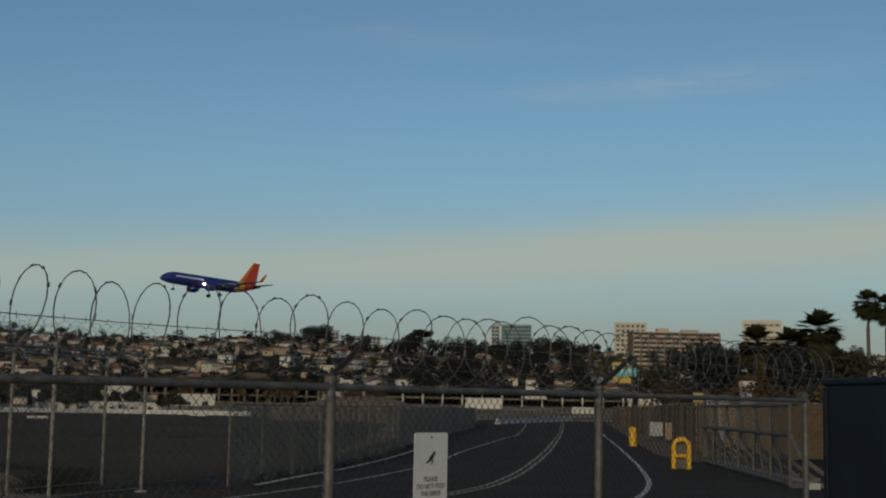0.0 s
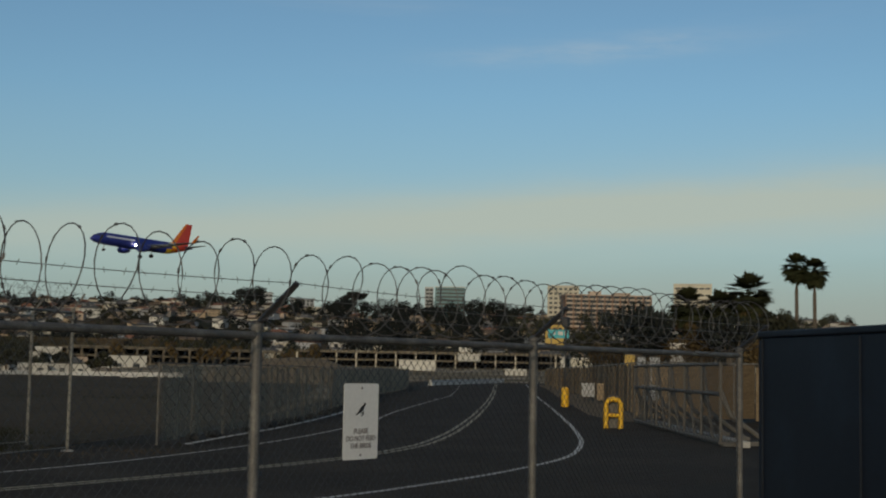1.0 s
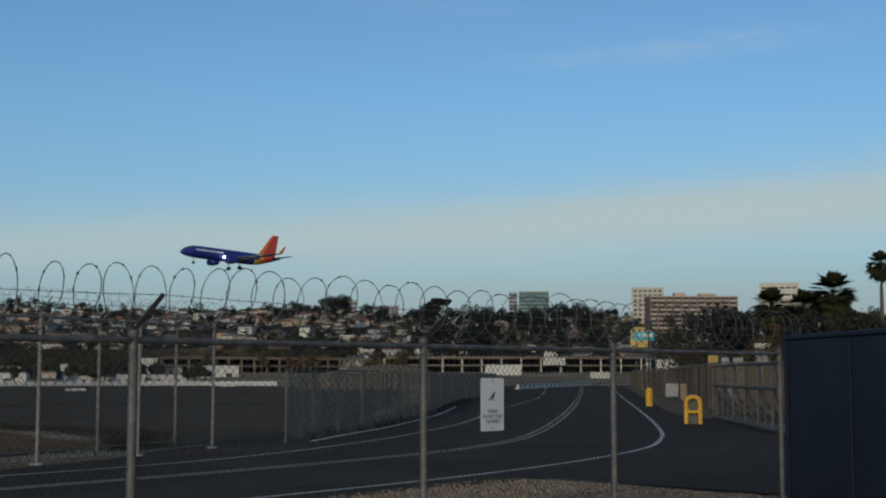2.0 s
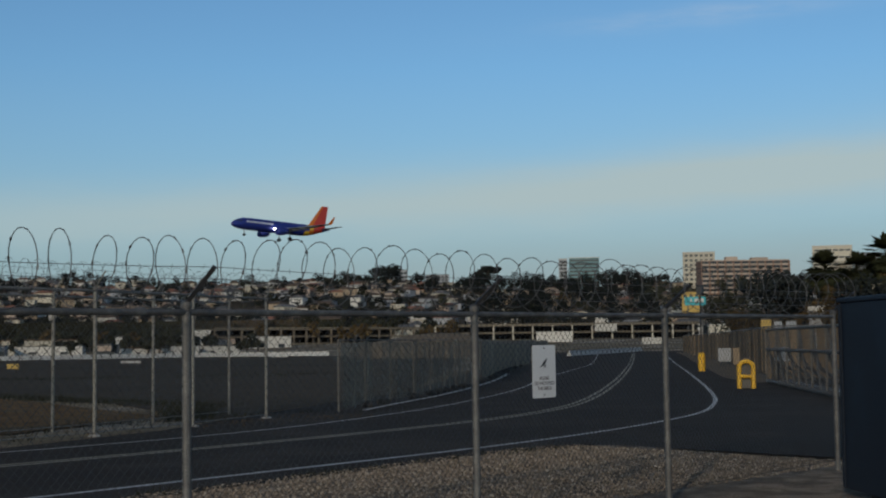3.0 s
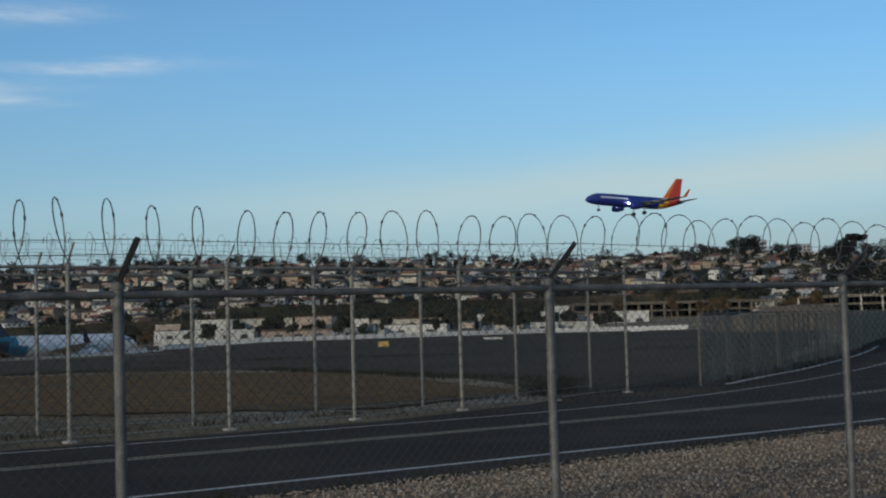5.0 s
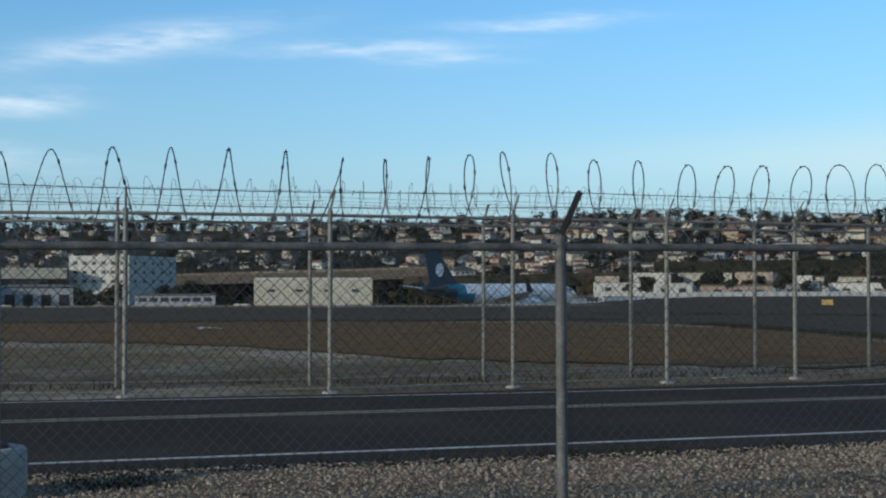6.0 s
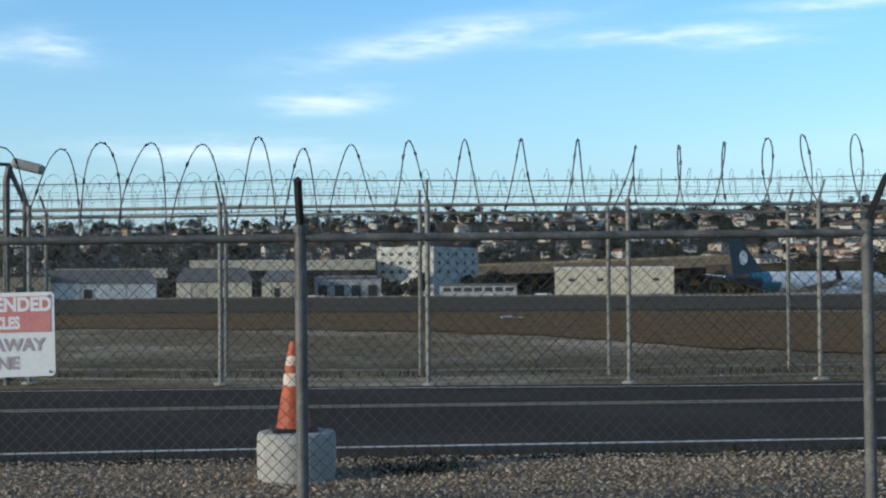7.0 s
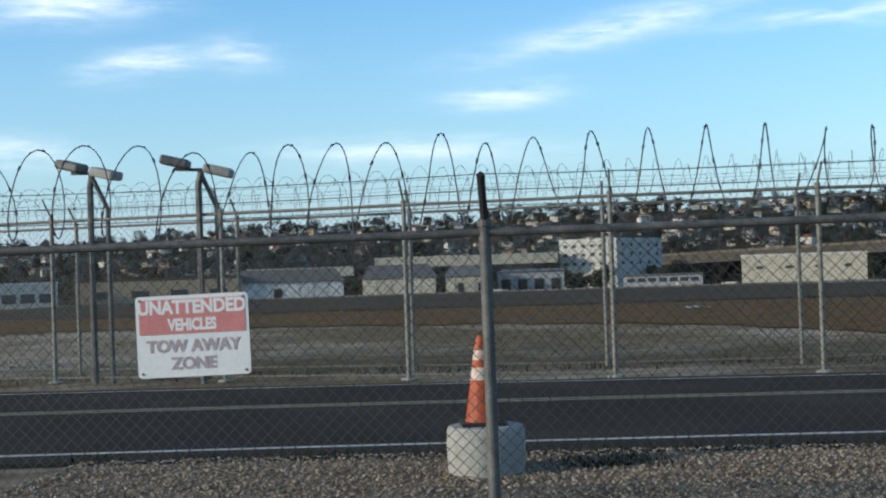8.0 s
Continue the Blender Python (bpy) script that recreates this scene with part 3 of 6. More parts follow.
def lettering(text, size, x, z, mat, parent, stretch=1.0, name="lettering", font_depth=0.0006, weight=0.0008):
    cu = bpy.data.curves.new("text", "FONT")
    cu.body, cu.size, cu.align_x, cu.align_y, cu.extrude, cu.offset = text, size, "CENTER", "CENTER", font_depth, weight
    ob = bpy.data.objects.new("text", cu)
    scene.collection.objects.link(ob)
    bpy.context.view_layer.update()
    me = bpy.data.meshes.new_from_object(ob.evaluated_get(bpy.context.evaluated_depsgraph_get()))
    bpy.data.objects.remove(ob)
    me.materials.clear()
    me.materials.append(mat)
    t = new(name, me)
    t.parent = parent
    t.matrix_basis = pose(x, -0.0025, z, 90) @ Matrix.Diagonal((stretch, 1, 1, 1))
    return t


def bird_sign():
    x, y = on_fence(9.25)
    s = empty("sign", x, y, 1.385, 4.15)
    rounded_plate(0.345, 0.465, 0.003, 0.018, M["sign_white"], "plate", s)
    for z in (0.205, -0.205):
        bm = lathe(bmesh.new(), [(0.008, 0), (0.008, 0.004), (0.004, 0.007)], 10)
        bolt = part("bolt", bm, M["sign_grey"], s)
        bolt.matrix_basis = pose(0, 0, z, 90)
    bm = bmesh.new()
    # a pecking bird: body, head, tail and a wing
    def blob(cx, cz, rx, rz, tilt):
        c, q = math.cos(radians(tilt)), math.sin(radians(tilt))
        ring = []
        for k in range(16):
            a = k * math.tau / 16
            px, pz = rx * math.cos(a), rz * math.sin(a)
            ring.append(bm.verts.new((cx + px * c - pz * q, -0.003, cz + px * q + pz * c)))
        bm.faces.new(ring[::-1])
    blob(0.0, 0.075, 0.034, 0.015, 38)
    blob(0.03, 0.104, 0.013, 0.010, 20)
    blob(-0.036, 0.05, 0.024, 0.006, 24)
    blob(0.006, 0.045, 0.004, 0.018, -20)
    blob(0.016, 0.05, 0.004, 0.016, 10)
    part("pictogram", bm, M["sign_black"], s, "black bird shape")
    for text, z, w in (("PLEASE", -0.06, 1.05), ("DO NOT FEED", -0.105, 1.02), ("THE BIRDS", -0.15, 1.0)):
        lettering(text, 0.044, 0, z, M["sign_grey"], s, w)
    return tagged(s, "white metal sign with a black bird wired to the fence", "sign")


bird_sign()


def tow_sign():
    x, y = on_fence(-2.36)
    s = empty("sign", x, y, 1.352, 4.15)
    rounded_plate(0.61, 0.435, 0.003, 0.022, M["sign_white"], "plate", s)
    part("red_panel", box(bmesh.new(), 0, -0.002, 0.012, 0.575, 0.0016, 0.185), M["sign_red"], s, "faded red upper panel")
    lettering("UNATTENDED", 0.098, 0, 0.152, M["sign_white"], s, 0.9, weight=0.004)
    lettering("VEHICLES", 0.085, 0.0, 0.058, M["sign_white"], s, 0.72, weight=0.004)
    lettering("TOW AWAY", 0.088, 0, -0.055, M["sign_pink"], s, 1.0, weight=0.003)
    lettering("ZONE", 0.088, 0, -0.148, M["sign_pink"], s, 1.0, weight=0.003)
    for bx in (-0.28, 0.28):
        for z in (-0.195, 0.195):
            bolt = part("bolt", lathe(bmesh.new(), [(0.008, 0), (0.008, 0.004), (0.004, 0.007)], 8), M["sign_grey"], s)
            bolt.matrix_basis = pose(bx, 0, z, 90)
    s.matrix_basis = s.matrix_basis @ pose(0, 0, 0, 0, -1.2, 0)
    return tagged(s, "white and faded red tow-away sign on the fence", "sign")


tow_sign()


def concrete_block(x, y):
    bm = lathe(bmesh.new(), [(0.30, -0.05), (0.31, 0.02), (0.315, 0.2), (0.31, 0.325), (0.295, 0.35), (0.27, 0.355)], 40)
    ob = part("concrete_block", bm, M["concrete"], smooth=False)
    ob.matrix_basis = pose(x, y, 0.06)
    return tagged(ob, "round weathered grey concrete block standing on gravel", "concrete block")


def traffic_cone(x, y, z):
    c = empty("traffic_cone", x, y, z, 12)
    bm = box(bmesh.new(), 0, 0, 0, 0.36, 0.36, 0.03, 0, 0.008)
    part("base", bm, M["rubber"], c, "black rubber base")
    bm = lathe(bmesh.new(), [(0.142, 0.03), (0.135, 0.06), (0.088, 0.36)], 28)
    lathe(bm, [(0.076, 0.46), (0.066, 0.52)], 28)
    lathe(bm, [(0.054, 0.595), (0.032, 0.70), (0.026, 0.71)], 28)
    part("cone_body", bm, M["cone"], c)
    bm = lathe(bmesh.new(), [(0.089, 0.36), (0.077, 0.46)], 28)
    part("collar", bm, M["reflective"], c, "scuffed white collar")
    bm = lathe(bmesh.new(), [(0.067, 0.52), (0.055, 0.595)], 28)
    part("collar", bm, M["reflective"], c, "scuffed white collar")
    return tagged(c, "orange traffic cone with worn white collars on a block", "traffic cone")


concrete_block(-1.25, 10.82)
traffic_cone(-1.27, 10.82, 0.415)


def navy_container():
    c = empty("utility_container", 12.86, 6.91, 0.0, 49.3)
    # runs from its corner towards -x of its own axes
    bm = box(bmesh.new(), -1.6, -0.62, 0.12, 3.2, 1.24, 1.89, 0, 0.015)
    part("body", bm, M["navy"], c)
    bm = box(bmesh.new(), -1.6, -0.62, 2.01, 3.24, 1.28, 0.05, 0, 0.012)
    part("lid", bm, M["navy"], c)
    for k in range(2):
        bm = box(bmesh.new(), -0.6 - 2.0 * k, -0.62, 0.05, 0.14, 1.1, 0.075)
        part("skid", bm, M["arm"], c, "black steel skid")
    for k in range(3):
        bm = box(bmesh.new(), -0.03 - 1.57 * k, 0.006, 0.14, 0.05, 0.02, 1.85)
        part("corner_strip", bm, M["navy"], c)
    return tagged(c, "large dark navy-blue painted steel container beside the fence", "container")


navy_container()


# ---- by the bend of the road ----
def yellow_bollard():
    x, y = 59.6, 39.8
    b = empty("bollard", x, y, 0.02)
    bm = lathe(bmesh.new(), [(0.19, 0), (0.19, 0.84), (0.16, 0.92), (0.09, 0.96)], 16)
    part("sleeve", bm, M["yellow"], b, "yellow plastic sleeve")
    bm = tube(bmesh.new(), [(0, 0, 0.9), (0, 0, 4.1)], 0.045, 8)
    part("pole", bm, M["arm"], b, "thin black pole")
    bm = box(bmesh.new(), 0, 0, 3.95, 0.5, 0.3, 0.5, 20, 0.05)
    part("signal_head", bm, M["arm"], b, "black signal head")
    return tagged(b, "yellow sleeved bollard with a thin black pole", "bollard")


def yellow_stand():
    s = empty("card_reader_guard", 39.2, 24.45, 0.02, -58)
    for sx in (-0.23, 0.23):
        part("leg", tube(bmesh.new(), [(sx, 0, 0), (sx, 0, 0.7)], 0.075, 10), M["yellow"], s)
    arc = [(0.23 * math.cos(radians(180 - 18 * k)), 0, 0.7 + 0.2 * math.sin(radians(18 * k))) for k in range(11)]
    part("hoop", tube(bmesh.new(), arc, 0.075, 10), M["yellow"], s)
    part("crossbar", tube(bmesh.new(), [(-0.2, 0, 0.4), (0.2, 0, 0.4)], 0.06, 8), M["yellow"], s)
    for sx in (-0.16, 0.16):
        part("rear_leg", tube(bmesh.new(), [(sx, 0.62, 0), (sx, 0.62, 0.55), (sx * 0.4, 0.62, 0.7)], 0.07, 8), M["yellow"], s)
    bm = box(bmesh.new(), 0, 0.3, 0, 0.3, 0.25, 1.0, 0, 0.02)
    part("reader_box", bm, M["gate_steel"], s, "grey metal reader box")
    return tagged(s, "yellow steel guard frame beside the driveway", "guard frame")


yellow_bollard()
yellow_stand()


def sliding_gate():
    """A cantilever gate, seen from its braced side."""
    a, b = Vector((43.4, 26.2, 0)), Vector((32.2, 17.2, 0))
    L = (b - a).length
    turn = math.degrees(math.atan2(b.y - a.y, b.x - a.x))
    g = empty("sliding_gate", a.x, a.y, 0.03, turn)
    for z, r in ((0.12, 0.06), (1.25, 0.05), (1.95, 0.045)):
        part("rail", tube(bmesh.new(), [(0, 0, z), (L, 0, z)], r, 8), M["gate_steel"], g)
    n = 6
    for k in range(n + 1):
        x = L * k / n
        part("upright", tube(bmesh.new(), [(x, 0, 0.1), (x, 0, 1.97)], 0.035, 8), M["gate_steel"], g)
        part("prop", tube(bmesh.new(), [(x, 0, 1.3), (x - 0.1, 0.25, 0.75), (x - 0.75, 1.3, 0.06)], 0.06, 6), M["gate_steel"], g)
        part("foot_beam", box(bmesh.new(), x - 0.4, 0.7, 0.02, 0.12, 1.5, 0.1, 28), M["gate_steel"], g)
        if k < n:
            part("strut", tube(bmesh.new(), [(x + 0.1, 0.03, 1.93), (x + L / n * 0.55, 0.03, 0.16)], 0.035, 6), M["gate_steel"], g)
    part("sill", box(bmesh.new(), L / 2, 0.55, 0.0, L, 0.3, 0.14), M["concrete"], g, "concrete sill")
    places = [(0, 0), (L, 0)]
    chain_link("wire_mesh", places, 0.15, 1.95, 0.2, 0.004, g)
    return tagged(g, "grey steel sliding gate with diagonal braces and wire", "gate")


sliding_gate()


def slat_fence():
    """A brown slatted fence that runs back along the right side of the road."""
    line = [(150, 103), (110, 74), (82, 53), (62, 38.5), (47, 28), (50, 22.5), (47.5, 15)]
    f = empty("slatted_fence", *line[-1])
    inv = f.matrix_basis.inverted()
    slat_me = mesh_of(box(bmesh.new(), 0, 0, 0.12, 0.24, 0.03, 1.95), M["slat"])
    post_me = mesh_of(tube(bmesh.new(), [(0, 0, 0), (0, 0, 2.2)], 0.04, 8), M["steel"])
    rng = random.Random(2)
    for a, b in zip(line, line[1:]):
        n = int(math.dist(a, b) / 0.62)
        turn = math.degrees(math.atan2(b[1] - a[1], b[0] - a[0]))
        for k in range(n):
            p = part("slat", slat_me, None, f)
            p.matrix_parent_inverse = inv
            p.matrix_basis = pose(a[0] + (b[0] - a[0]) * k / n, a[1] + (b[1] - a[1]) * k / n, rng.uniform(-0.05, 0.05), 0, 0, turn + rng.uniform(-4, 4)) @ Matrix.Diagonal((2.45, 1, 1, 1))
            if k % 5 == 0:
                p = part("post", post_me, None, f)
                p.matrix_parent_inverse = inv
                p.matrix_basis = pose(a[0] + (b[0] - a[0]) * k / n + 0.1, a[1] + (b[1] - a[1]) * k / n - 0.15, 0)
        bm = tube(bmesh.new(), [(a[0], a[1], 2.15), (b[0], b[1], 2.15)], 0.03, 6)
        part("rail", bm, M["steel"], f).matrix_parent_inverse = inv
    return tagged(f, "weathered brown slatted fence along the road", "fence")


slat_fence()


def woven_screen(name, thin, thick):
    """Open-woven cloth on wire: daylight comes through its weave, and it hangs in uneven upright folds."""
    m = material(name, (0.4, 0.315, 0.23), 0.95, 0.25, 0.35, 12, 0.3, second=(0.28, 0.22, 0.165), amount=0.5, spec=0.03)
    n, l = m.node_tree.nodes, m.node_tree.links
    tc, mp, tex, rng_ = n.new("ShaderNodeTexCoord"), n.new("ShaderNodeMapping"), n.new("ShaderNodeTexNoise"), n.new("ShaderNodeMapRange")
    mp.inputs["Scale"].default_value = (1.8, 1.8, 0.3)
    tex.inputs["Scale"].default_value, tex.inputs["Detail"].default_value = 1.0, 4.0
    for key, v in (("From Min", 0.35), ("From Max", 0.65), ("To Min", thin), ("To Max", thick)):
        rng_.inputs[key].default_value = v
    l.new(tc.outputs["Object"], mp.inputs[0])
    l.new(mp.outputs[0], tex.inputs["Vector"])
    l.new(tex.outputs["Fac"], rng_.inputs["Value"])
    l.new(rng_.outputs[0], n["Principled BSDF"].inputs["Alpha"])
    return m


def screened_fence():
    """The dark cloth screen along the far side of the bend."""
    line = curve_line([(21.6, 24.75), (25, 27.0), (30, 30.2), (41.2, 38.4), (60, 53.5), (88, 74.5), (112, 94.3)], 300)
    run, even = 0.0, [line[0]]
    for p, q in zip(line, line[1:]):  # posts at even steps
        run += math.dist(p, q)
        if run >= 2.6:
            even.append(q)
            run = 0.0
    line = even
    f = empty("screened_fence", *line[0])
    inv = f.matrix_basis.inverted()
    post_me = mesh_of(tube(bmesh.new(), [(0, 0, 0), (0, 0, 1.76)], 0.024, 8), M["gate_steel"])
    for i, (a, b) in enumerate(zip(line, line[1:])):
        d = Vector((b[0] - a[0], b[1] - a[1], 0))
        n = Vector((-d.y, d.x, 0)).normalized()
        verts, faces = [], []
        cols, rows = 6, 4
        for c in range(cols + 1):
            for r in range(rows + 1):
                u, w = c / cols, r / rows
                sag = 0.02 * math.sin(u * math.pi) * math.sin(w * math.pi)
                p = Vector((a[0], a[1], 0)) + d * u - n * (sag + 0.06)
                verts.append((p.x, p.y, 0.1 + 1.62 * w - (0.05 * math.sin(u * math.pi) if r == rows else 0)))
        for c in range(cols):
            for r in range(rows):
                q = c * (rows + 1) + r
                faces.append((q, q + rows + 1, q + rows + 2, q + 1))
        me = raw("screen_cloth", verts, faces, M["screen" if i > 8 else "sheer_screen"], f)
        me.matrix_parent_inverse = inv
        me.modifiers.new("thickness", "SOLIDIFY").thickness = 0.006
        p = part("post", post_me, None, f)
        p.matrix_parent_inverse = inv
        p.location = (a[0], a[1], 0)
        bm = tube(bmesh.new(), [(a[0], a[1], 1.74), (b[0], b[1], 1.74)], 0.018, 6)
        part("rail", bm, M["gate_steel"], f).matrix_parent_inverse = inv
    tagged(f, "chain-link fence hung with dark grey windscreen cloth", "fence")
    bag = bmesh.new()
    bmesh.ops.create_icosphere(bag, subdivisions=2, radius=1.0, matrix=Matrix.Diagonal((0.2, 0.14, 0.12, 1)))
    for v in bag.verts:
        v.co += Vector((noise.noise(v.co * 5), noise.noise(v.co * 5 + Vector((3, 0, 0))), 0)) * 0.03
        v.co.z = max(v.co.z, -0.06)
    bag_me = mesh_of(bag, M["sandbag"], smooth=True)
    rng = random.Random(6)
    for i in range(0, 40):
        a, b = line[i // 2], line[i // 2 + 1]
        if rng.random() < 0.3:
            continue
        f0 = rng.random()
        s = new("sandbag", bag_me)
        s.matrix_basis = pose(a[0] + (b[0] - a[0]) * f0 + 0.1, a[1] + (b[1] - a[1]) * f0 - 0.14, 0.08, 0, 0, rng.uniform(0, 180))
        tagged(s, "dark weathered sandbag lying against the screened fence", "sandbag", "sandbags along the fence")
    kerb = [(x + 0.35, y - 0.5) for x, y in line[0:14]]
    ribbon("kerb_strip", kerb, 0.16, M["barrier"], 0.06, "low pale concrete strip along the screened fence", "kerb")


M["screen"], M["sheer_screen"] = woven_screen("open_woven_windscreen", 0.62, 0.97), woven_screen("threadbare_windscreen", 0.12, 0.62)
screened_fence()


def dirt_mound():
    """A long low heap of bare earth behind the screen."""
    verts, faces, cols, rows = [], [], 60, 8
    for c in range(cols + 1):
        u = c / cols
        tall = 2.7 * (math.sin(u * math.pi) ** 0.45 if 0 < u < 1 else 0)
        for r in range(rows + 1):
            x, y = plan(41.5 + 7.2 * u, 146 + 18 * r / rows)
            z = tall * math.sin(math.pi * r / rows) * (1 + 0.25 * noise.noise(Vector((x * 0.25, y * 0.25, 0))))
            verts.append((x, y, land(x, y) + z - 0.05))
    for c in range(cols):
        for r in range(rows):
            q = c * (rows + 1) + r
            faces.append((q, q + rows + 1, q + rows + 2, q + 1))
    return tagged(raw("dirt_mound", verts, faces, M["tan_dirt"], smooth=True), "long low mound of bare tan earth behind the fence", "mound")


dirt_mound()


def road_barrier(name, line, height, width, label):
    b = empty(name, *line[0], land(*line[0]))
    inv = b.matrix_basis.inverted()
    for p, q in zip(line, line[1:]):
        n = max(1, int(math.dist(p, q) / 6.0))
        turn = math.degrees(math.atan2(q[1] - p[1], q[0] - p[0]))
        for k in range(n):
            x, y = p[0] + (q[0] - p[0]) * (k + 0.5) / n, p[1] + (q[1] - p[1]) * (k + 0.5) / n
            s = math.dist(p, q) / n - 0.06
            bm = bmesh.new()
            prof = [(-width / 2, 0), (width / 2, 0), (width / 2, height * 0.25), (width * 0.2, height * 0.5), (width * 0.15, height), (-width * 0.15, height), (-width * 0.2, height * 0.5), (-width / 2, height * 0.25)]
            ends = [[bm.verts.new((e * s / 2, py, pz)) for py, pz in prof] for e in (-1, 1)]
            for i in range(8):
                bm.faces.new((ends[0][i], ends[0][(i + 1) % 8], ends[1][(i + 1) % 8], ends[1][i]))
            bm.faces.new(ends[0][::-1])
            bm.faces.new(ends[1])
            o = part("barrier_section", bm, M["barrier"], b)
            o.matrix_parent_inverse = inv
            o.matrix_basis = pose(x, y, land(x, y), 0, 0, turn)
    return tagged(b, label, "barrier")


road_barrier("road_barrier", [(116.5, 95), (166, 121.5)], 0.62, 0.5, "white concrete road barrier across the end of the bend")
road_barrier("runway_barrier", [(28, 146), (60, 160), (110, 158), (124, 144)], 0.62, 0.8, "long low white barrier beyond the runway")


# ---- aircraft ----
M.update(
    livery_blue=material("glossy_blue_livery", (0.02, 0.035, 0.21), 0.3, 0.05, 0.4, 6, 0.0),
    livery_red=material("glossy_red_livery", (0.55, 0.05, 0.03), 0.3, 0.05, 0.4, 6, 0.0),
    livery_orange=material("glossy_orange_livery", (0.75, 0.2, 0.02), 0.3, 0.05, 0.4, 6, 0.0),
    livery_yellow=material("glossy_yellow_livery", (0.85, 0.5, 0.04), 0.3, 0.05, 0.4, 6, 0.0),
    livery_pale=material("pale_lettering_paint", (0.55, 0.58, 0.68), 0.35, 0.05, 0.4, 6, 0.0),
    livery_white=material("glossy_white_livery", (0.75, 0.76, 0.77), 0.3, 0.04, 0.4, 6, 0.0),
    livery_teal=material("glossy_teal_livery", (0.02, 0.15, 0.25), 0.3, 0.05, 0.4, 6, 0.0),
    livery_deep=material("glossy_deep_blue_livery", (0.01, 0.032, 0.06), 0.3, 0.05, 0.4, 6, 0.0),
    wing_grey=material("wing_grey_paint", (0.3, 0.32, 0.35), 0.4, 0.08, 0.5, 6, 0.0),
    glass=material("dark_window_glass", (0.05, 0.055, 0.06), 0.2, 0.1, 0.5, 5, 0.0),
)
glow = bpy.data.materials.new("landing_light")
glow.use_nodes = True
glow.node_tree.nodes["Principled BSDF"].inputs["Emission Color"].default_value = (1, 0.95, 0.85, 1)
glow.node_tree.nodes["Principled BSDF"].inputs["Emission Strength"].default_value = 40.0


def wing_panel(bm, root, tip, root_chord, tip_chord, thick, rise=0.0):
    """A tapered wing from root to tip (x, y, z of the leading edges)."""
    rings = []
    for (x, y, z), c in ((root, root_chord), (tip, tip_chord)):
        t = thick * c
        rings.append([bm.verts.new(p) for p in ((x, y, z), (x - 0.3 * c, y, z + t * 0.6), (x - c, y, z), (x - 0.4 * c, y, z - t * 0.4))])
    for k in range(4):
        bm.faces.new((rings[0][k], rings[0][(k + 1) % 4], rings[1][(k + 1) % 4], rings[1][k]))
    bm.faces.new(rings[0][::-1])
    bm.faces.new(rings[1])
    bmesh.ops.recalc_face_normals(bm, faces=bm.faces)
    return bm


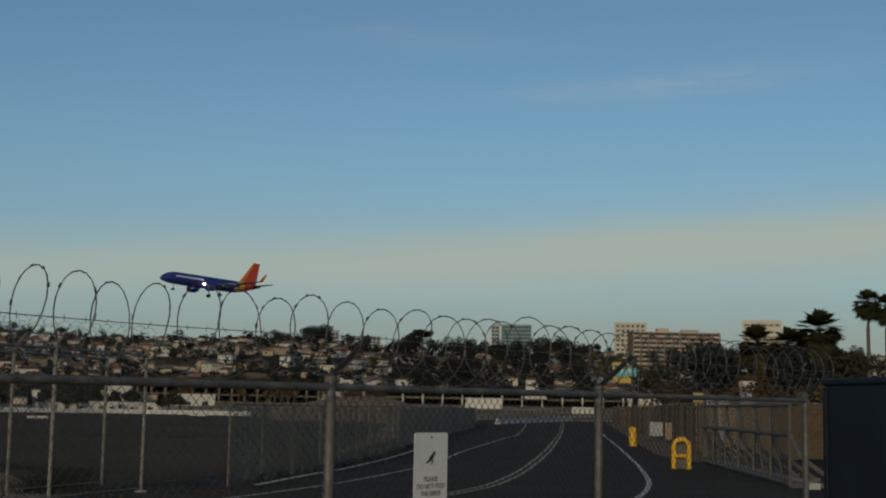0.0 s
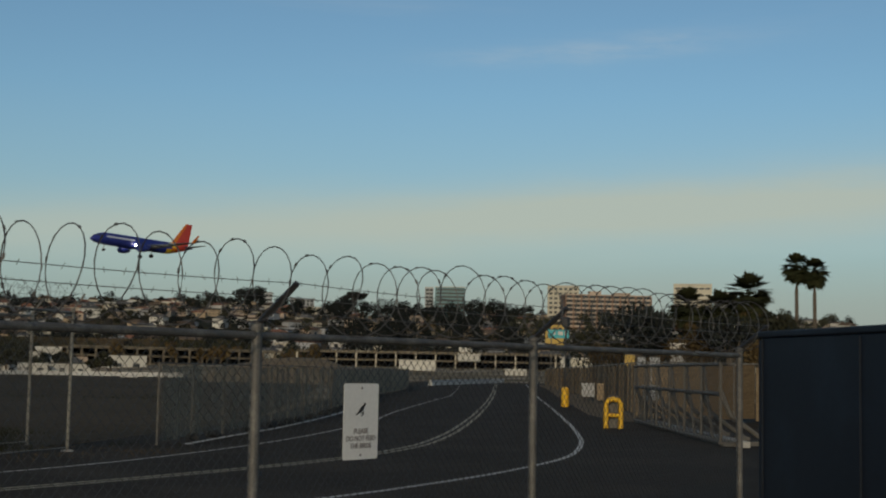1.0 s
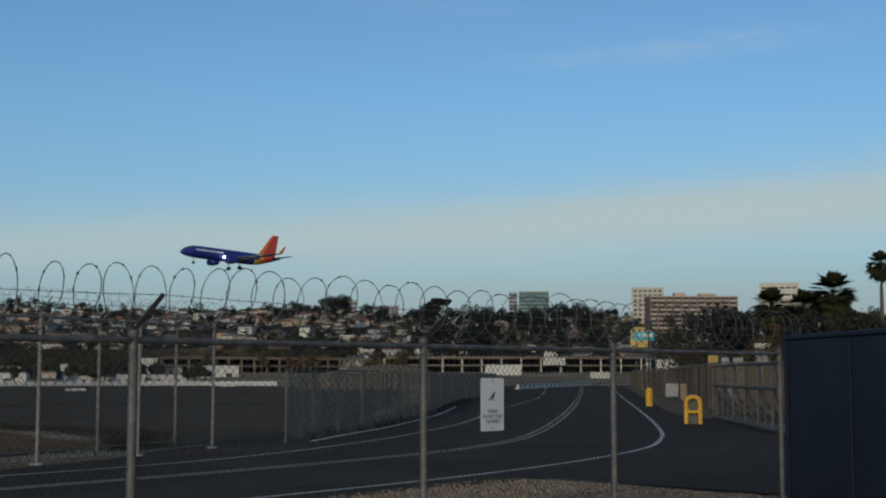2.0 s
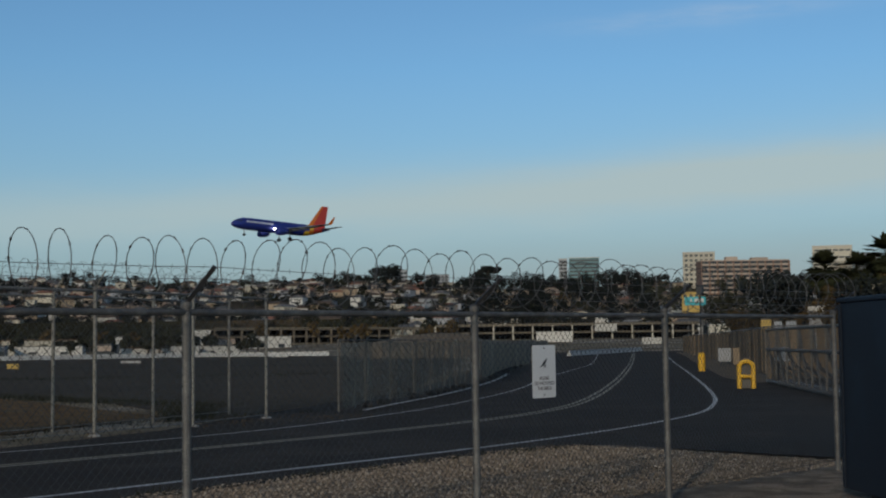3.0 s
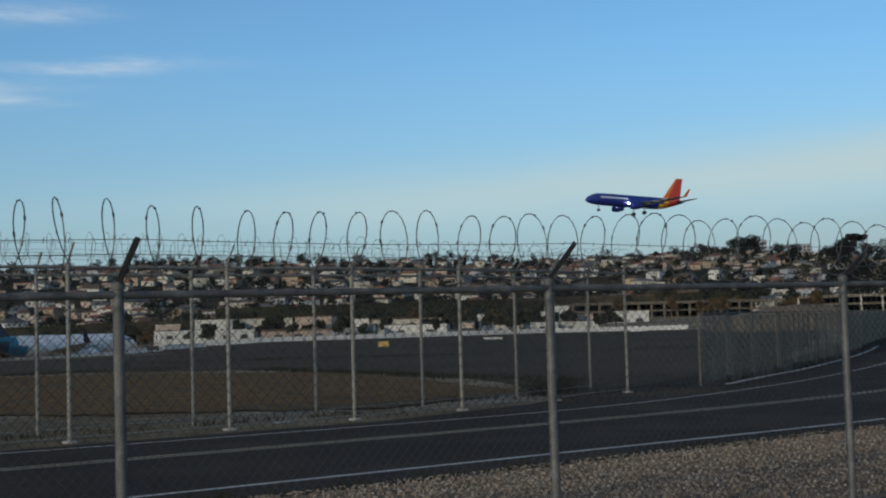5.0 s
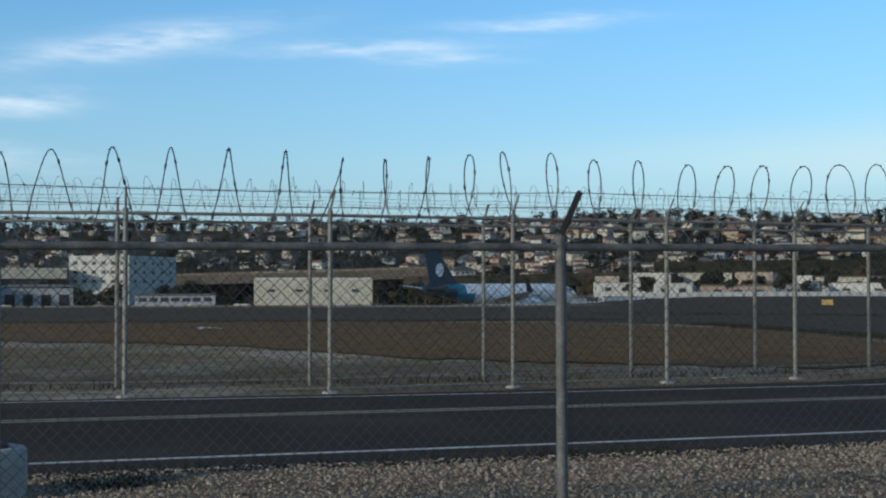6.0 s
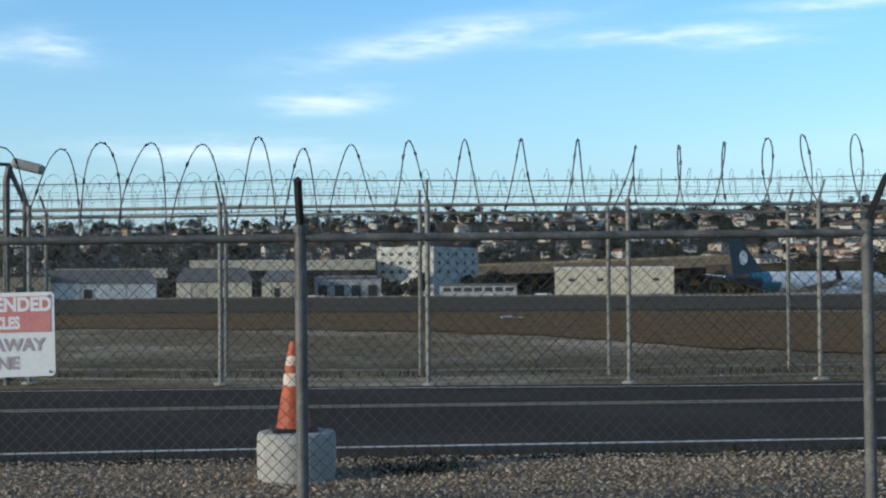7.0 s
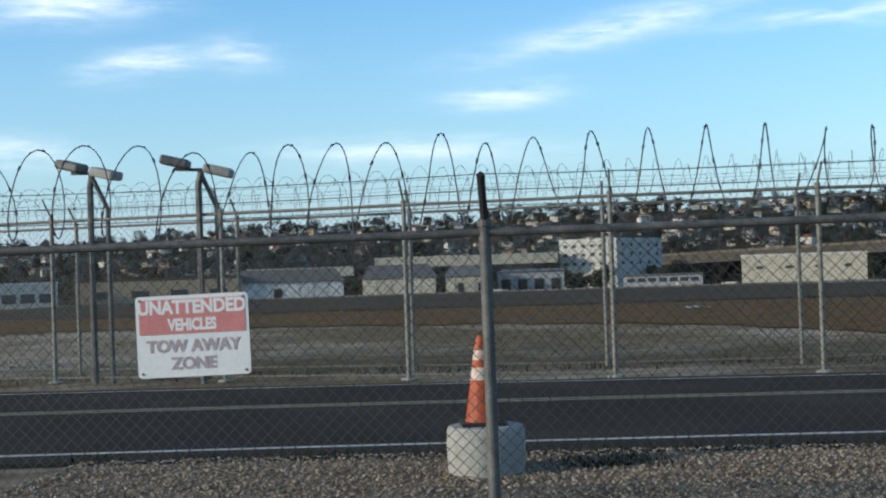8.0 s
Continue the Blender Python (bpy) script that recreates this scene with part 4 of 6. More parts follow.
def airliner(name, m, body, bands, fin_mats, label, gear, lights, lettering_mat, tip_mat, emblem=False):
    """A twin-engined airliner, nose along +x, 39.5 m long; the fuselage axis lies at z 0."""
    a = new(name)
    a.matrix_basis = m
    prof = [(19.7, 0.12, -0.55), (19.3, 0.55, -0.5), (18.4, 1.05, -0.35), (17.0, 1.5, -0.15), (15.0, 1.83, 0), (12.0, 1.9, 0), (6.0, 1.9, 0), (0.0, 1.9, 0), (-6.0, 1.9, 0), (-8.0, 1.88, 0.02), (-10.0, 1.78, 0.12), (-12.0, 1.55, 0.3), (-14.0, 1.25, 0.52), (-16.0, 0.92, 0.75), (-18.0, 0.55, 0.95), (-19.6, 0.18, 1.05)]
    bm = bmesh.new()
    sides = 28
    rings = [[bm.verts.new((x, r * math.cos(t), z + r * 1.04 * math.sin(t))) for t in (k * math.tau / sides for k in range(sides))] for x, r, z in prof]
    for i, (p, q) in enumerate(zip(rings, rings[1:])):
        for k in range(sides):
            up = math.sin((k + 0.5) * math.tau / sides)
            f = bm.faces.new((p[k], p[(k + 1) % sides], q[(k + 1) % sides], q[k]))
            x = (prof[i][0] + prof[i + 1][0]) / 2 + up * 1.2
            f.material_index = sum(x < limit for limit in bands)
    bm.faces.new(rings[0])
    bm.faces.new(rings[-1][::-1])
    bmesh.ops.recalc_face_normals(bm, faces=bm.faces)
    part("fuselage", bm, body, a, smooth=True)
    for s in (1, -1):
        bm = wing_panel(bmesh.new(), (4.0, s * 1.6, -1.1), (-5.6, s * 16.6, 0.5), 7.4, 1.7, 0.12)
        part("wing", bm, M["wing_grey"], a)
        bm = wing_panel(bmesh.new(), (-5.8, s * 16.6, 0.5), (-7.6, s * 17.3, 2.9), 1.6, 0.6, 0.08)
        part("winglet", bm, tip_mat, a)
        bm = wing_panel(bmesh.new(), (-14.6, s * 0.6, 0.9), (-18.6, s * 7.0, 1.6), 3.6, 1.2, 0.08)
        part("tailplane", bm, M["wing_grey"], a)
        bm = lathe(bmesh.new(), [(0.75, 0.0), (1.05, 0.25), (1.12, 1.2), (1.0, 2.6), (0.62, 3.7), (0.3, 4.3)], 20)
        e = part("engine", bm, [body[0]], a, smooth=True)
        e.matrix_basis = pose(5.6, s * 4.9, -2.05, 0, -90, 0)
        bm = box(bmesh.new(), 2.6, s * 4.9, -1.6, 3.6, 0.35, 0.9)
        part("pylon", bm, body[0], a)
        bm = box(bmesh.new(), 9.8, s * 1.87, 0.28, 10.5, 0.12, 0.55, 0, 0.04)
        part("side_stripe", bm, lettering_mat, a, "pale painted stripe")
        for k in range(3):
            bm = box(bmesh.new(), -1.2 - 0.2 * k, s * (6.0 + 3.2 * k), -1.15 + 0.35 * k, 3.2 - 0.5 * k, 0.35, 0.4, 0, 0.1)
            part("flap_fairing", bm, M["wing_grey"], a)
        for k in range(4):
            bm = box(bmesh.new(), 18.05 - 0.42 * k, s * (0.55 + 0.28 * k), 0.42 + 0.03 * k, 0.42, 0.3, 0.42, -s * 32, 0.03)
            part("cockpit_window", bm, M["glass"], a)
    for k, mt in enumerate(fin_mats):
        n = len(fin_mats)
        lo, hi = k / n, (k + 1) / n
        bm = bmesh.new()
        # each stripe is a slanting slice of the fin
        def edge(f, up):
            zf = 1.5 + 7.2 * up
            lead = -10.6 - 5.6 * up ** 0.85
            return lead - (7.0 - 4.4 * up) * f, zf
        quad = []
        for y in (0.16 - 0.0 * k, -0.16):
            pts = [(*edge(lo, 0),), (*edge(hi, 0),), (*edge(hi, 1),), (*edge(lo, 1),)]
            quad.append([bm.verts.new((px, y * (0.4 if i > 1 else 1), pz)) for i, (px, pz) in enumerate(pts)])
        for i in range(4):
            bm.faces.new((quad[0][i], quad[0][(i + 1) % 4], quad[1][(i + 1) % 4], quad[1][i]))
        bm.faces.new(quad[0][::-1])
        bm.faces.new(quad[1])
        bmesh.ops.recalc_face_normals(bm, faces=bm.faces)
        part("tail_fin" if k == 0 else "tail_fin_stripe", bm, mt, a)
    if emblem:
        for y in (0.2, -0.2):
            bm = lathe(bmesh.new(), [(1.15, -0.02), (1.15, 0.02)], 20)
            o = part("emblem", bm, M["livery_white"], a, "plain pale oval")
            o.matrix_basis = pose(-15.4, y, 4.6, 90) @ Matrix.Diagonal((0.8, 1.15, 1, 1))
    if gear:
        for x, y, l, r in ((14.6, 0, 3.5, 0.36), (-1.2, 2.9, 3.7, 0.56), (-1.2, -2.9, 3.7, 0.56)):
            leg = part("landing_gear_leg", tube(bmesh.new(), [(x, y, -1.2), (x, y, -l)], 0.14, 8), M["wing_grey"], a)
            for s in (-0.34, 0.34):
                w = part("wheel", lathe(bmesh.new(), [(r * 0.6, -0.17), (r, -0.12), (r, 0.12), (r * 0.6, 0.17)], 18), M["rubber"], leg)
                w.matrix_basis = pose(x, y + s, -l, 90)
    if lights:
        for s in (1, -1):
            bm = bmesh.new()
            bmesh.ops.create_icosphere(bm, subdivisions=2, radius=0.3, matrix=pose(4.6, s * 2.4, -0.95))
            part("landing_light", bm, glow, a, "lit white landing light")
    return tagged(a, label, "airliner")


airliner("airliner", pose(275.6, 343.2, 39.3, 0, 0, 178) @ pose(0, 0, 0, 0, -2.5, 0),
         [M["livery_blue"], M["livery_yellow"], M["livery_orange"], M["livery_red"], M["livery_blue"]], (-9.3, -10.9, -12.6, -16.2),
         [M["livery_orange"], M["livery_red"], M["livery_red"], M["livery_red"]],
         "blue airliner with orange tail landing with its wheels down", True, True, M["livery_pale"], M["livery_orange"])
airliner("airliner", pose(64.0, 245.0, -0.2, 0, 0, 24) @ Matrix.Scale(0.94, 4), [M["livery_white"], M["livery_teal"], M["livery_deep"]], (-9.0, -12.5),
         [M["livery_deep"], M["livery_deep"]], "white parked airliner with a dark blue tail", True, False, M["livery_white"], M["livery_deep"], True)

# ---- far buildings ----
M.update(
    cream=material("cream_stucco", (0.5, 0.455, 0.36), 0.9, 0.08, 0.2, 3, 0.1, each=0.12),
    white_wall=material("white_stucco", (0.54, 0.52, 0.47), 0.9, 0.08, 0.2, 3, 0.1, each=0.12),
    tan=material("tan_stucco", (0.34, 0.26, 0.175), 0.9, 0.1, 0.2, 3, 0.1, each=0.2),
    pink=material("dusty_pink_stucco", (0.42, 0.33, 0.26), 0.9, 0.1, 0.2, 3, 0.1, each=0.15),
    grey_wall=material("grey_render", (0.33, 0.34, 0.35), 0.9, 0.1, 0.2, 3, 0.1, each=0.2),
    brick=material("red_brown_facade", (0.23, 0.14, 0.1), 0.9, 0.12, 0.15, 2, 0.1),
    roof_red=material("clay_tile_roof", (0.23, 0.1, 0.06), 0.85, 0.2, 0.6, 5, 0.2, each=0.25),
    roof_grey=material("grey_shingle_roof", (0.12, 0.115, 0.11), 0.9, 0.2, 0.6, 5, 0.2, each=0.3),
    roof_brown=material("brown_shingle_roof", (0.11, 0.075, 0.05), 0.9, 0.2, 0.6, 5, 0.2, each=0.3),
    roof_white=material("white_flat_roof", (0.55, 0.54, 0.5), 0.9, 0.1, 0.3, 4, 0.1),
    metal_wall=material("ribbed_metal_cladding", (0.5, 0.51, 0.5), 0.6, 0.1, 0.2, 3, 0.1, each=0.15),
    # near black: the shade of open interiors put into a colour
    inner_shade=material("interior_shade_colour", (0.025, 0.024, 0.023), 0.95, 0.2, 0.3, 3, 0.0),
    blueglass=material("green_blue_curtain_glass", (0.1, 0.19, 0.21), 0.15, 0.1, 0.1, 1, 0.0),
    teal=material("teal_billboard", (0.03, 0.34, 0.38), 0.6, 0.1, 0.5, 4, 0.0),
    mustard=material("mustard_stucco", (0.5, 0.34, 0.1), 0.9, 0.1, 0.2, 3, 0.1),
)


WINDOW = {}


def window_mesh(w, h, mat="glass"):
    key = (round(w, 2), round(h, 2), mat)
    if key not in WINDOW:
        WINDOW[key] = mesh_of(box(bmesh.new(), 0, 0, -h / 2, w, 0.12, h), M[mat])
    return WINDOW[key]


def block(name, x, y, w, d, h, turn, wall, roof, label, category, floors=0, bays=0, side_bays=0, win=(1.6, 1.3), low=0.0, high=0.4, base=None, sink=3.0, parapet=0.5):
    """A building with walls, a roof with parapet, and each window a part; its front faces -y of its own axes."""
    z = land(x, y) if base is None else base
    b = empty(name, x, y, z, turn)
    part("wall", box(bmesh.new(), 0, 0, -sink, w, d, h + sink), M[wall], b)
    bm = bmesh.new()
    lip = min(0.3, 0.04 * w)
    box(bm, 0, 0, h, w + lip, d + lip, parapet)
    part("roof", bm, M[roof], b)
    for fl in range(floors):
        zc = low + (h - low - high) * (fl + 0.5) / floors
        for k in range(bays):
            o = part("window", window_mesh(*win), None, b)
            o.location = (w * ((k + 0.5) / bays - 0.5) * 0.94, -d / 2 - 0.02, zc)
        for k in range(side_bays):
            for s in (1, -1):
                o = part("window", window_mesh(*win), None, b)
                o.matrix_basis = pose(s * (w / 2 + 0.02), d * ((k + 0.5) / side_bays - 0.5) * 0.94, zc, 0, 0, 90)
    return tagged(b, label, category)


def corner_block(bearing, distance, w, d, turn, *args, **kw):
    """Placed by its near right-hand corner."""
    cx, cy = plan(bearing, distance)
    t = radians(turn)
    lx, ly = -w / 2, d / 2
    return block(args[0], cx + lx * math.cos(t) - ly * math.sin(t), cy + lx * math.sin(t) + ly * math.cos(t), w, d, args[1], turn, *args[2:], **kw)


def centred(bearing, distance, span, h, face=0.0, depth=14.0):
    """Middle, width and turn of a front that spans so many degrees as seen from the road."""
    x, y = plan(bearing, distance)
    return x, y, 2 * distance * math.tan(radians(span / 2)) / max(0.4, math.cos(radians(face))), depth, h, -bearing + face


corner_block(-0.88, 445, 21.0, 36.0, -25, "office_building", 12.6, "white_wall", "roof_white", "white five-storey office block with small dark windows", "office building",
             floors=3, bays=6, side_bays=5, win=(1.5, 1.05), low=3.4, base=-2.4, sink=4)
block("warehouse", *centred(6.7, 330, 4.85, 4.9), "cream", "roof_white", "long cream warehouse beyond the runway", "warehouse", 1, 4, 0, (1.6, 0.7), 0.5, 0.8, base=-2.3)


def hangar(b0, b1, distance, z0, z1, ridge, wall, roof, label, gap=0.0):
    """A long low shed: wall of upright panels, doorways as panels coloured like shade, and a shallow pitched roof."""
    w = 2 * distance * math.tan(radians((b1 - b0) / 2))
    x, y = plan((b0 + b1) / 2, distance + 9)
    h = empty("hangar", x, y, z0, -(b0 + b1) / 2)
    part("wall", box(bmesh.new(), 0, 0, -2, w, 18, z1 - z0 + 2), M[wall], h)
    n = max(4, int(w / 3.4))
    panel = mesh_of(box(bmesh.new(), 0, 0, 0.1, w / n * 0.9, 0.2, (z1 - z0) * 0.82), M[wall])
    # closed door panel; the doorway's shade is painted on as colour
    door = mesh_of(box(bmesh.new(), 0, 0, 0, w / n * 0.55, 0.24, (z1 - z0) * 0.6), M["inner_shade"])
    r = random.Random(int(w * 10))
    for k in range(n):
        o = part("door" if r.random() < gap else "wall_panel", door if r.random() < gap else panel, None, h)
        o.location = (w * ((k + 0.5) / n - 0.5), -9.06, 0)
    bm = bmesh.new()
    top = z1 - z0
    v = [bm.verts.new(p) for p in ((-w / 2 - 0.4, -9.6, top), (w / 2 + 0.4, -9.6, top), (w / 2 + 0.4, 9.6, top), (-w / 2 - 0.4, 9.6, top), (-w / 2 + 1.5, 0, top + ridge), (w / 2 - 1.5, 0, top + ridge))]
    for f in ((0, 1, 5, 4), (2, 3, 4, 5), (1, 2, 5), (3, 0, 4), (3, 2, 1, 0)):
        bm.faces.new([v[i] for i in f])
    part("roof", bm, M[roof], h)
    return tagged(h, label, "hangar")


hangar(-17.3, -12.4, 330, -3.9, 0.3, 3.0, "metal_wall", "roof_grey", "long pale ribbed hangar with a grey roof", 0.1)
hangar(-11.6, -8.5, 330, -4.0, 0.4, 3.2, "cream", "roof_grey", "cream ribbed hangar with a low grey roof", 0.15)
hangar(-8.1, -6.4, 331, -4.0, 0.3, 2.6, "cream", "roof_grey", "short cream hangar with a grey roof", 0.2)
hangar(-5.9, -3.1, 345, -3.8, 0.9, 0.6, "grey_wall", "roof_grey", "dark open-fronted shed between hangars", 0.9)
block("warehouse", *centred(-14.2, 452, 4.4, 1.6), "cream", "roof_grey", "long low cream warehouse behind the hangars", "warehouse", 0, 0, 0, (3.0, 1.2), 0, 1, base=2.6, sink=1.5, parapet=0.3)
block("warehouse", *centred(-7.2, 450, 7.6, 1.5), "cream", "roof_white", "long cream warehouse with a pale parapet", "warehouse", 0, 0, 0, (3.0, 1.2), 0, 1, base=4.8, sink=1.5, parapet=0.3)
block("hangar", *centred(-20.0, 335, 6.6, 4.9), "tan", "roof_brown", "long tan hangar beyond the runway", "hangar", 1, 4, 0, (4.0, 1.6), 0, 1.5, base=-3.2)
block("hangar", *centred(-25.6, 320, 3.0, 4.6), "white_wall", "roof_white", "white hangar at the end of the row", "hangar", 1, 4, 0, (3.0, 2.0), 0, 1.5, base=-3.0)
block("low_building", *centred(1.0, 350, 3.2, 1.3), "grey_wall", "roof_grey", "low grey shed beside the office block", "shed", 1, 7, 0, (2.0, 1.0), 0, 0.5, base=-2.7)
block("apartment_tower", *centred(35.3, 300, 1.0, 5.0, 0, 8), "white_wall", "roof_white", "narrow white block with dark windows", "apartment building", 3, 3, 2, (1.0, 0.8), 0.2, 0.5, base=-0.6)
rng = random.Random(11)
for row, near, lo, hi in ((0, 236, 1.5, 2.2), (1, 285, 3.2, 4.4)):  # two loose rows, the rear one higher
    bearing = 18.6
    while bearing < 39.0 - 2.5 * (1 - row):
        span = rng.choice([0.6, 0.9, 1.5, 2.1, 2.6])
        x, y, w, d, h, turn = centred(bearing + span / 2, near + rng.uniform(0, 30), span, rng.uniform(lo, hi), rng.uniform(-14, 14), rng.uniform(6, 12))
        block("low_building", x, y, w, d, h, turn, rng.choice(["grey_wall", "cream", "white_wall", "pink", "white_wall"]),
              rng.choice(["roof_grey", "roof_grey", "roof_brown", "roof_white"]), "low pale flat-roofed building beyond the runway", "low building", 1, max(2, int(w / rng.uniform(2.2, 4.0))), 1,
              (rng.uniform(0.7, 1.6), rng.uniform(0.4, 0.9)), 0.2, 0.5, base=-0.3, parapet=rng.choice([0.15, 0.3]))
        bearing += span + rng.uniform(0.05, 0.9 + 0.6 * row)


def parking_structure(b0, b1, d0, d1, floors, z0, step, bay, label, column):
    """An open concrete deck building: slabs, parapets and rows of columns."""
    a, b = Vector((*plan(b0, d0), 0)), Vector((*plan(b1, d1), 0))
    L = (b - a).length
    turn = math.degrees(math.atan2(b.y - a.y, b.x - a.x))
    s = empty("parking_structure", a.x, a.y, z0, turn)
    for f in range(floors + 1):
        part("deck", box(bmesh.new(), L / 2, 9, f * step, L, 18, 0.28), M["dim_concrete"], s)
        part("parapet", box(bmesh.new(), L / 2, 0, f * step + 0.35, L, 0.2, 0.3 if f == floors else 0.12), M["dim_concrete"], s)
    # rear wall coloured near black for the shade between the decks
    part("rear_wall", box(bmesh.new(), L / 2, 17, 0, L, 0.3, floors * step), M["inner_shade"], s)
    col = mesh_of(box(bmesh.new(), 0, 0, -2.0, 0.42, 0.5, floors * step + 2.0), M[column])
    for k in range(int(L / bay) + 1):
        o = part("column", col, None, s)
        o.location = (k * bay, 0.15, 0)
    return tagged(s, label, "parking structure")


parking_structure(45.2, 56.2, 390, 385, 2, 1.9, 2.1, 5.6, "open cream concrete parking structure with two decks", "cream")
parking_structure(36.0, 44.7, 345, 375, 2, 1.6, 1.9, 3.7, "older open tan parking structure with two decks", "dim_concrete")
block("banner", *centred(52.35, 383, 0.92, 2.0, 0, 0.3), "white_wall", "roof_white", "white banner panel on the parking structure", "banner", base=4.3, sink=0, parapet=0.1)
block("truck_trailer", *centred(50.2, 300, 1.5, 2.4, 0, 2.6), "white_wall", "roof_white", "white box trailer parked by the road", "trailer", base=1.3, sink=0.5, parapet=0.1)
block("truck_trailer", *centred(54.3, 270, 0.9, 1.9, 0, 2.6), "white_wall", "roof_white", "white box truck parked by the road", "trailer", base=0.2, sink=0.3, parapet=0.1)
block("office_tower", *centred(51.5, 1000, 1.25, 19), "blueglass", "roof_white", "green-blue glass office block on the hill", "office building", 7, 8, 0, (2.4, 1.2), base=43)
block("office_tower", *centred(50.62, 1010, 0.35, 19), "grey_wall", "roof_white", "pale office block beside the glass one", "office building", 7, 2, 0, (2.4, 1.4), base=43)
block("apartment_tower", *centred(56.25, 900, 1.3, 25), "cream", "roof_white", "cream apartment tower on the hill", "apartment building", 8, 6, 3, (2.0, 1.6), base=33)


def balcony_block(bearing, distance, span, h, base, floors, bays):
    """The red-brown apartment block: bands of balconies with piers between."""
    x, y, w, d, h, turn = centred(bearing, distance, span, h, 12, 18)
    b = empty("apartment_building", x, y, base, turn)
    part("wall", box(bmesh.new(), 0, 0, -6, w, d, h + 6), M["brick"], b)
    part("roof", box(bmesh.new(), 0, 0, h, w + 0.6, d + 0.6, 0.7), M["pink"], b)
    part("roof_house", box(bmesh.new(), -w * 0.12, 2, h + 0.7, 7, 7, 2.4), M["pink"], b)
    part("roof_house", box(bmesh.new(), w * 0.2, 2, h + 0.7, 10, 7, 1.8), M["pink"], b)
    slab = mesh_of(box(bmesh.new(), 0, 0, 0, w / bays * 0.86, 1.5, 1.15), M["pink"])
    pane = window_mesh(w / bays * 0.8, h / floors * 0.55)
    for f in range(floors):
        for k in range(bays):
            px = w * ((k + 0.5) / bays - 0.5)
            o = part("balcony", slab, None, b)
            o.location = (px, -d / 2 - 0.75, h * f / floors)
            o = part("window", pane, None, b)
            o.location = (px, -d / 2 - 0.03, h * (f + 0.68) / floors)
    pier = mesh_of(box(bmesh.new(), 0, 0, -6, w / bays * 0.14, 1.7, h + 6), M["brick"])
    for k in range(bays + 1):
        o = part("pier", pier, None, b)
        o.location = (w * (k / bays - 0.5), -d / 2 - 0.8, 0)
    return tagged(b, "red-brown apartment block with rows of balconies", "apartment building")


balcony_block(58.0, 850, 3.5, 19.5, 29.5, 7, 11)
block("office_building", *centred(61.6, 900, 1.55, 14), "cream", "roof_white", "pale office block with long window bands on the hill", "office building", 3, 6, 2, (3.2, 1.3), base=46, sink=20)
block("office_building", *centred(62.9, 920, 0.9, 10), "grey_wall", "roof_grey", "grey office block behind the palms", "office building", 3, 4, 2, (2.4, 1.3), base=46, sink=20)
block("house", *centred(55.9, 560, 0.75, 5.2), "mustard", "roof_brown", "mustard yellow house on the slope", "house", 2, 3, 1, (1.2, 1.2), base=15.5)
block("civic_building", *centred(45.3, 1020, 1.0, 5), "grey_wall", "roof_grey", "grey flat-roofed building on the ridge", "building", 2, 6, 2, (2.0, 1.6), base=47)
block("civic_building", *centred(43.75, 1040, 0.6, 10), "grey_wall", "roof_grey", "rounded grey tower among trees on the ridge", "building", 3, 4, 2, (2.0, 1.6), base=47)
block("marquee", *centred(60.9, 190, 0.6, 1.2, 0, 6), "grey_wall", "roof_white", "white tented shed roof beside palms", "shed", base=4.0, sink=4.4, parapet=0.7)
for bearing, mt, span, lab in ((58.9, "mustard", 0.4, "orange storage box behind the gate"), (59.38, "grey_wall", 0.3, "pale storage box behind the gate"), (59.9, "grey_wall", 0.4, "pale storage box behind the gate")):
    block("storage_box", *centred(bearing, 120, span, 1.35, 0, 1.3), mt, "roof_grey", lab, "storage box", base=1.95 if bearing < 59 else 1.75, sink=2.0, parapet=0.1)



def utility_cabinet(x, y, w, h, z, turn, mat, label):
    c = empty("utility_cabinet", x, y, 0.0, turn)
    part("body", box(bmesh.new(), 0, 0, z, w, 0.35, h, 0, 0.03), M[mat], c)
    part("lid", box(bmesh.new(), 0, 0, z + h, w + 0.05, 0.4, 0.05, 0, 0.01), M[mat], c)
    for px in (-w * 0.3, w * 0.3):
        part("leg", tube(bmesh.new(), [(px, 0, -0.05), (px, 0, z + 0.05)], 0.03, 6), M["arm"], c)
    return tagged(c, label, "cabinet")


utility_cabinet(*plan(57.22, 88), 0.85, 0.8, 0.25, -57, "grey_wall", "small pale utility cabinet before the slatted fence")
utility_cabinet(*plan(57.75, 80), 0.6, 0.9, 0.2, -57, "tan", "small tan utility cabinet before the slatted fence")
utility_cabinet(*plan(59.5, 49.5), 0.5, 0.46, 0.85, -50, "grey_wall", "pale control box on legs beside the gate")


def billboard(bearing, distance):
    x, y = plan(bearing, distance)
    z = land(x, y)
    b = empty("billboard", x, y, z, -bearing)
    part("panel", box(bmesh.new(), 0, 0, 9.0, 5.8, 0.3, 2.4, 0, 0.05), M["teal"], b)
    for k, (px, w) in enumerate(((-1.1, 0.5), (0.1, 0.5), (0.8, 0.9), (2.0, 0.7))):
        part("mark", box(bmesh.new(), px, -0.17, 9.9, w, 0.05, 1.0, 0, 0.0), M["white_wall"], b, "white painted mark")
    for px in (-2, 2):
        part("post", tube(bmesh.new(), [(px, 0.2, -1), (px, 0.2, 9.2)], 0.16, 8), M["steel"], b)
    return tagged(b, "teal billboard on posts above the rooftops", "billboard")


billboard(56.06, 385)


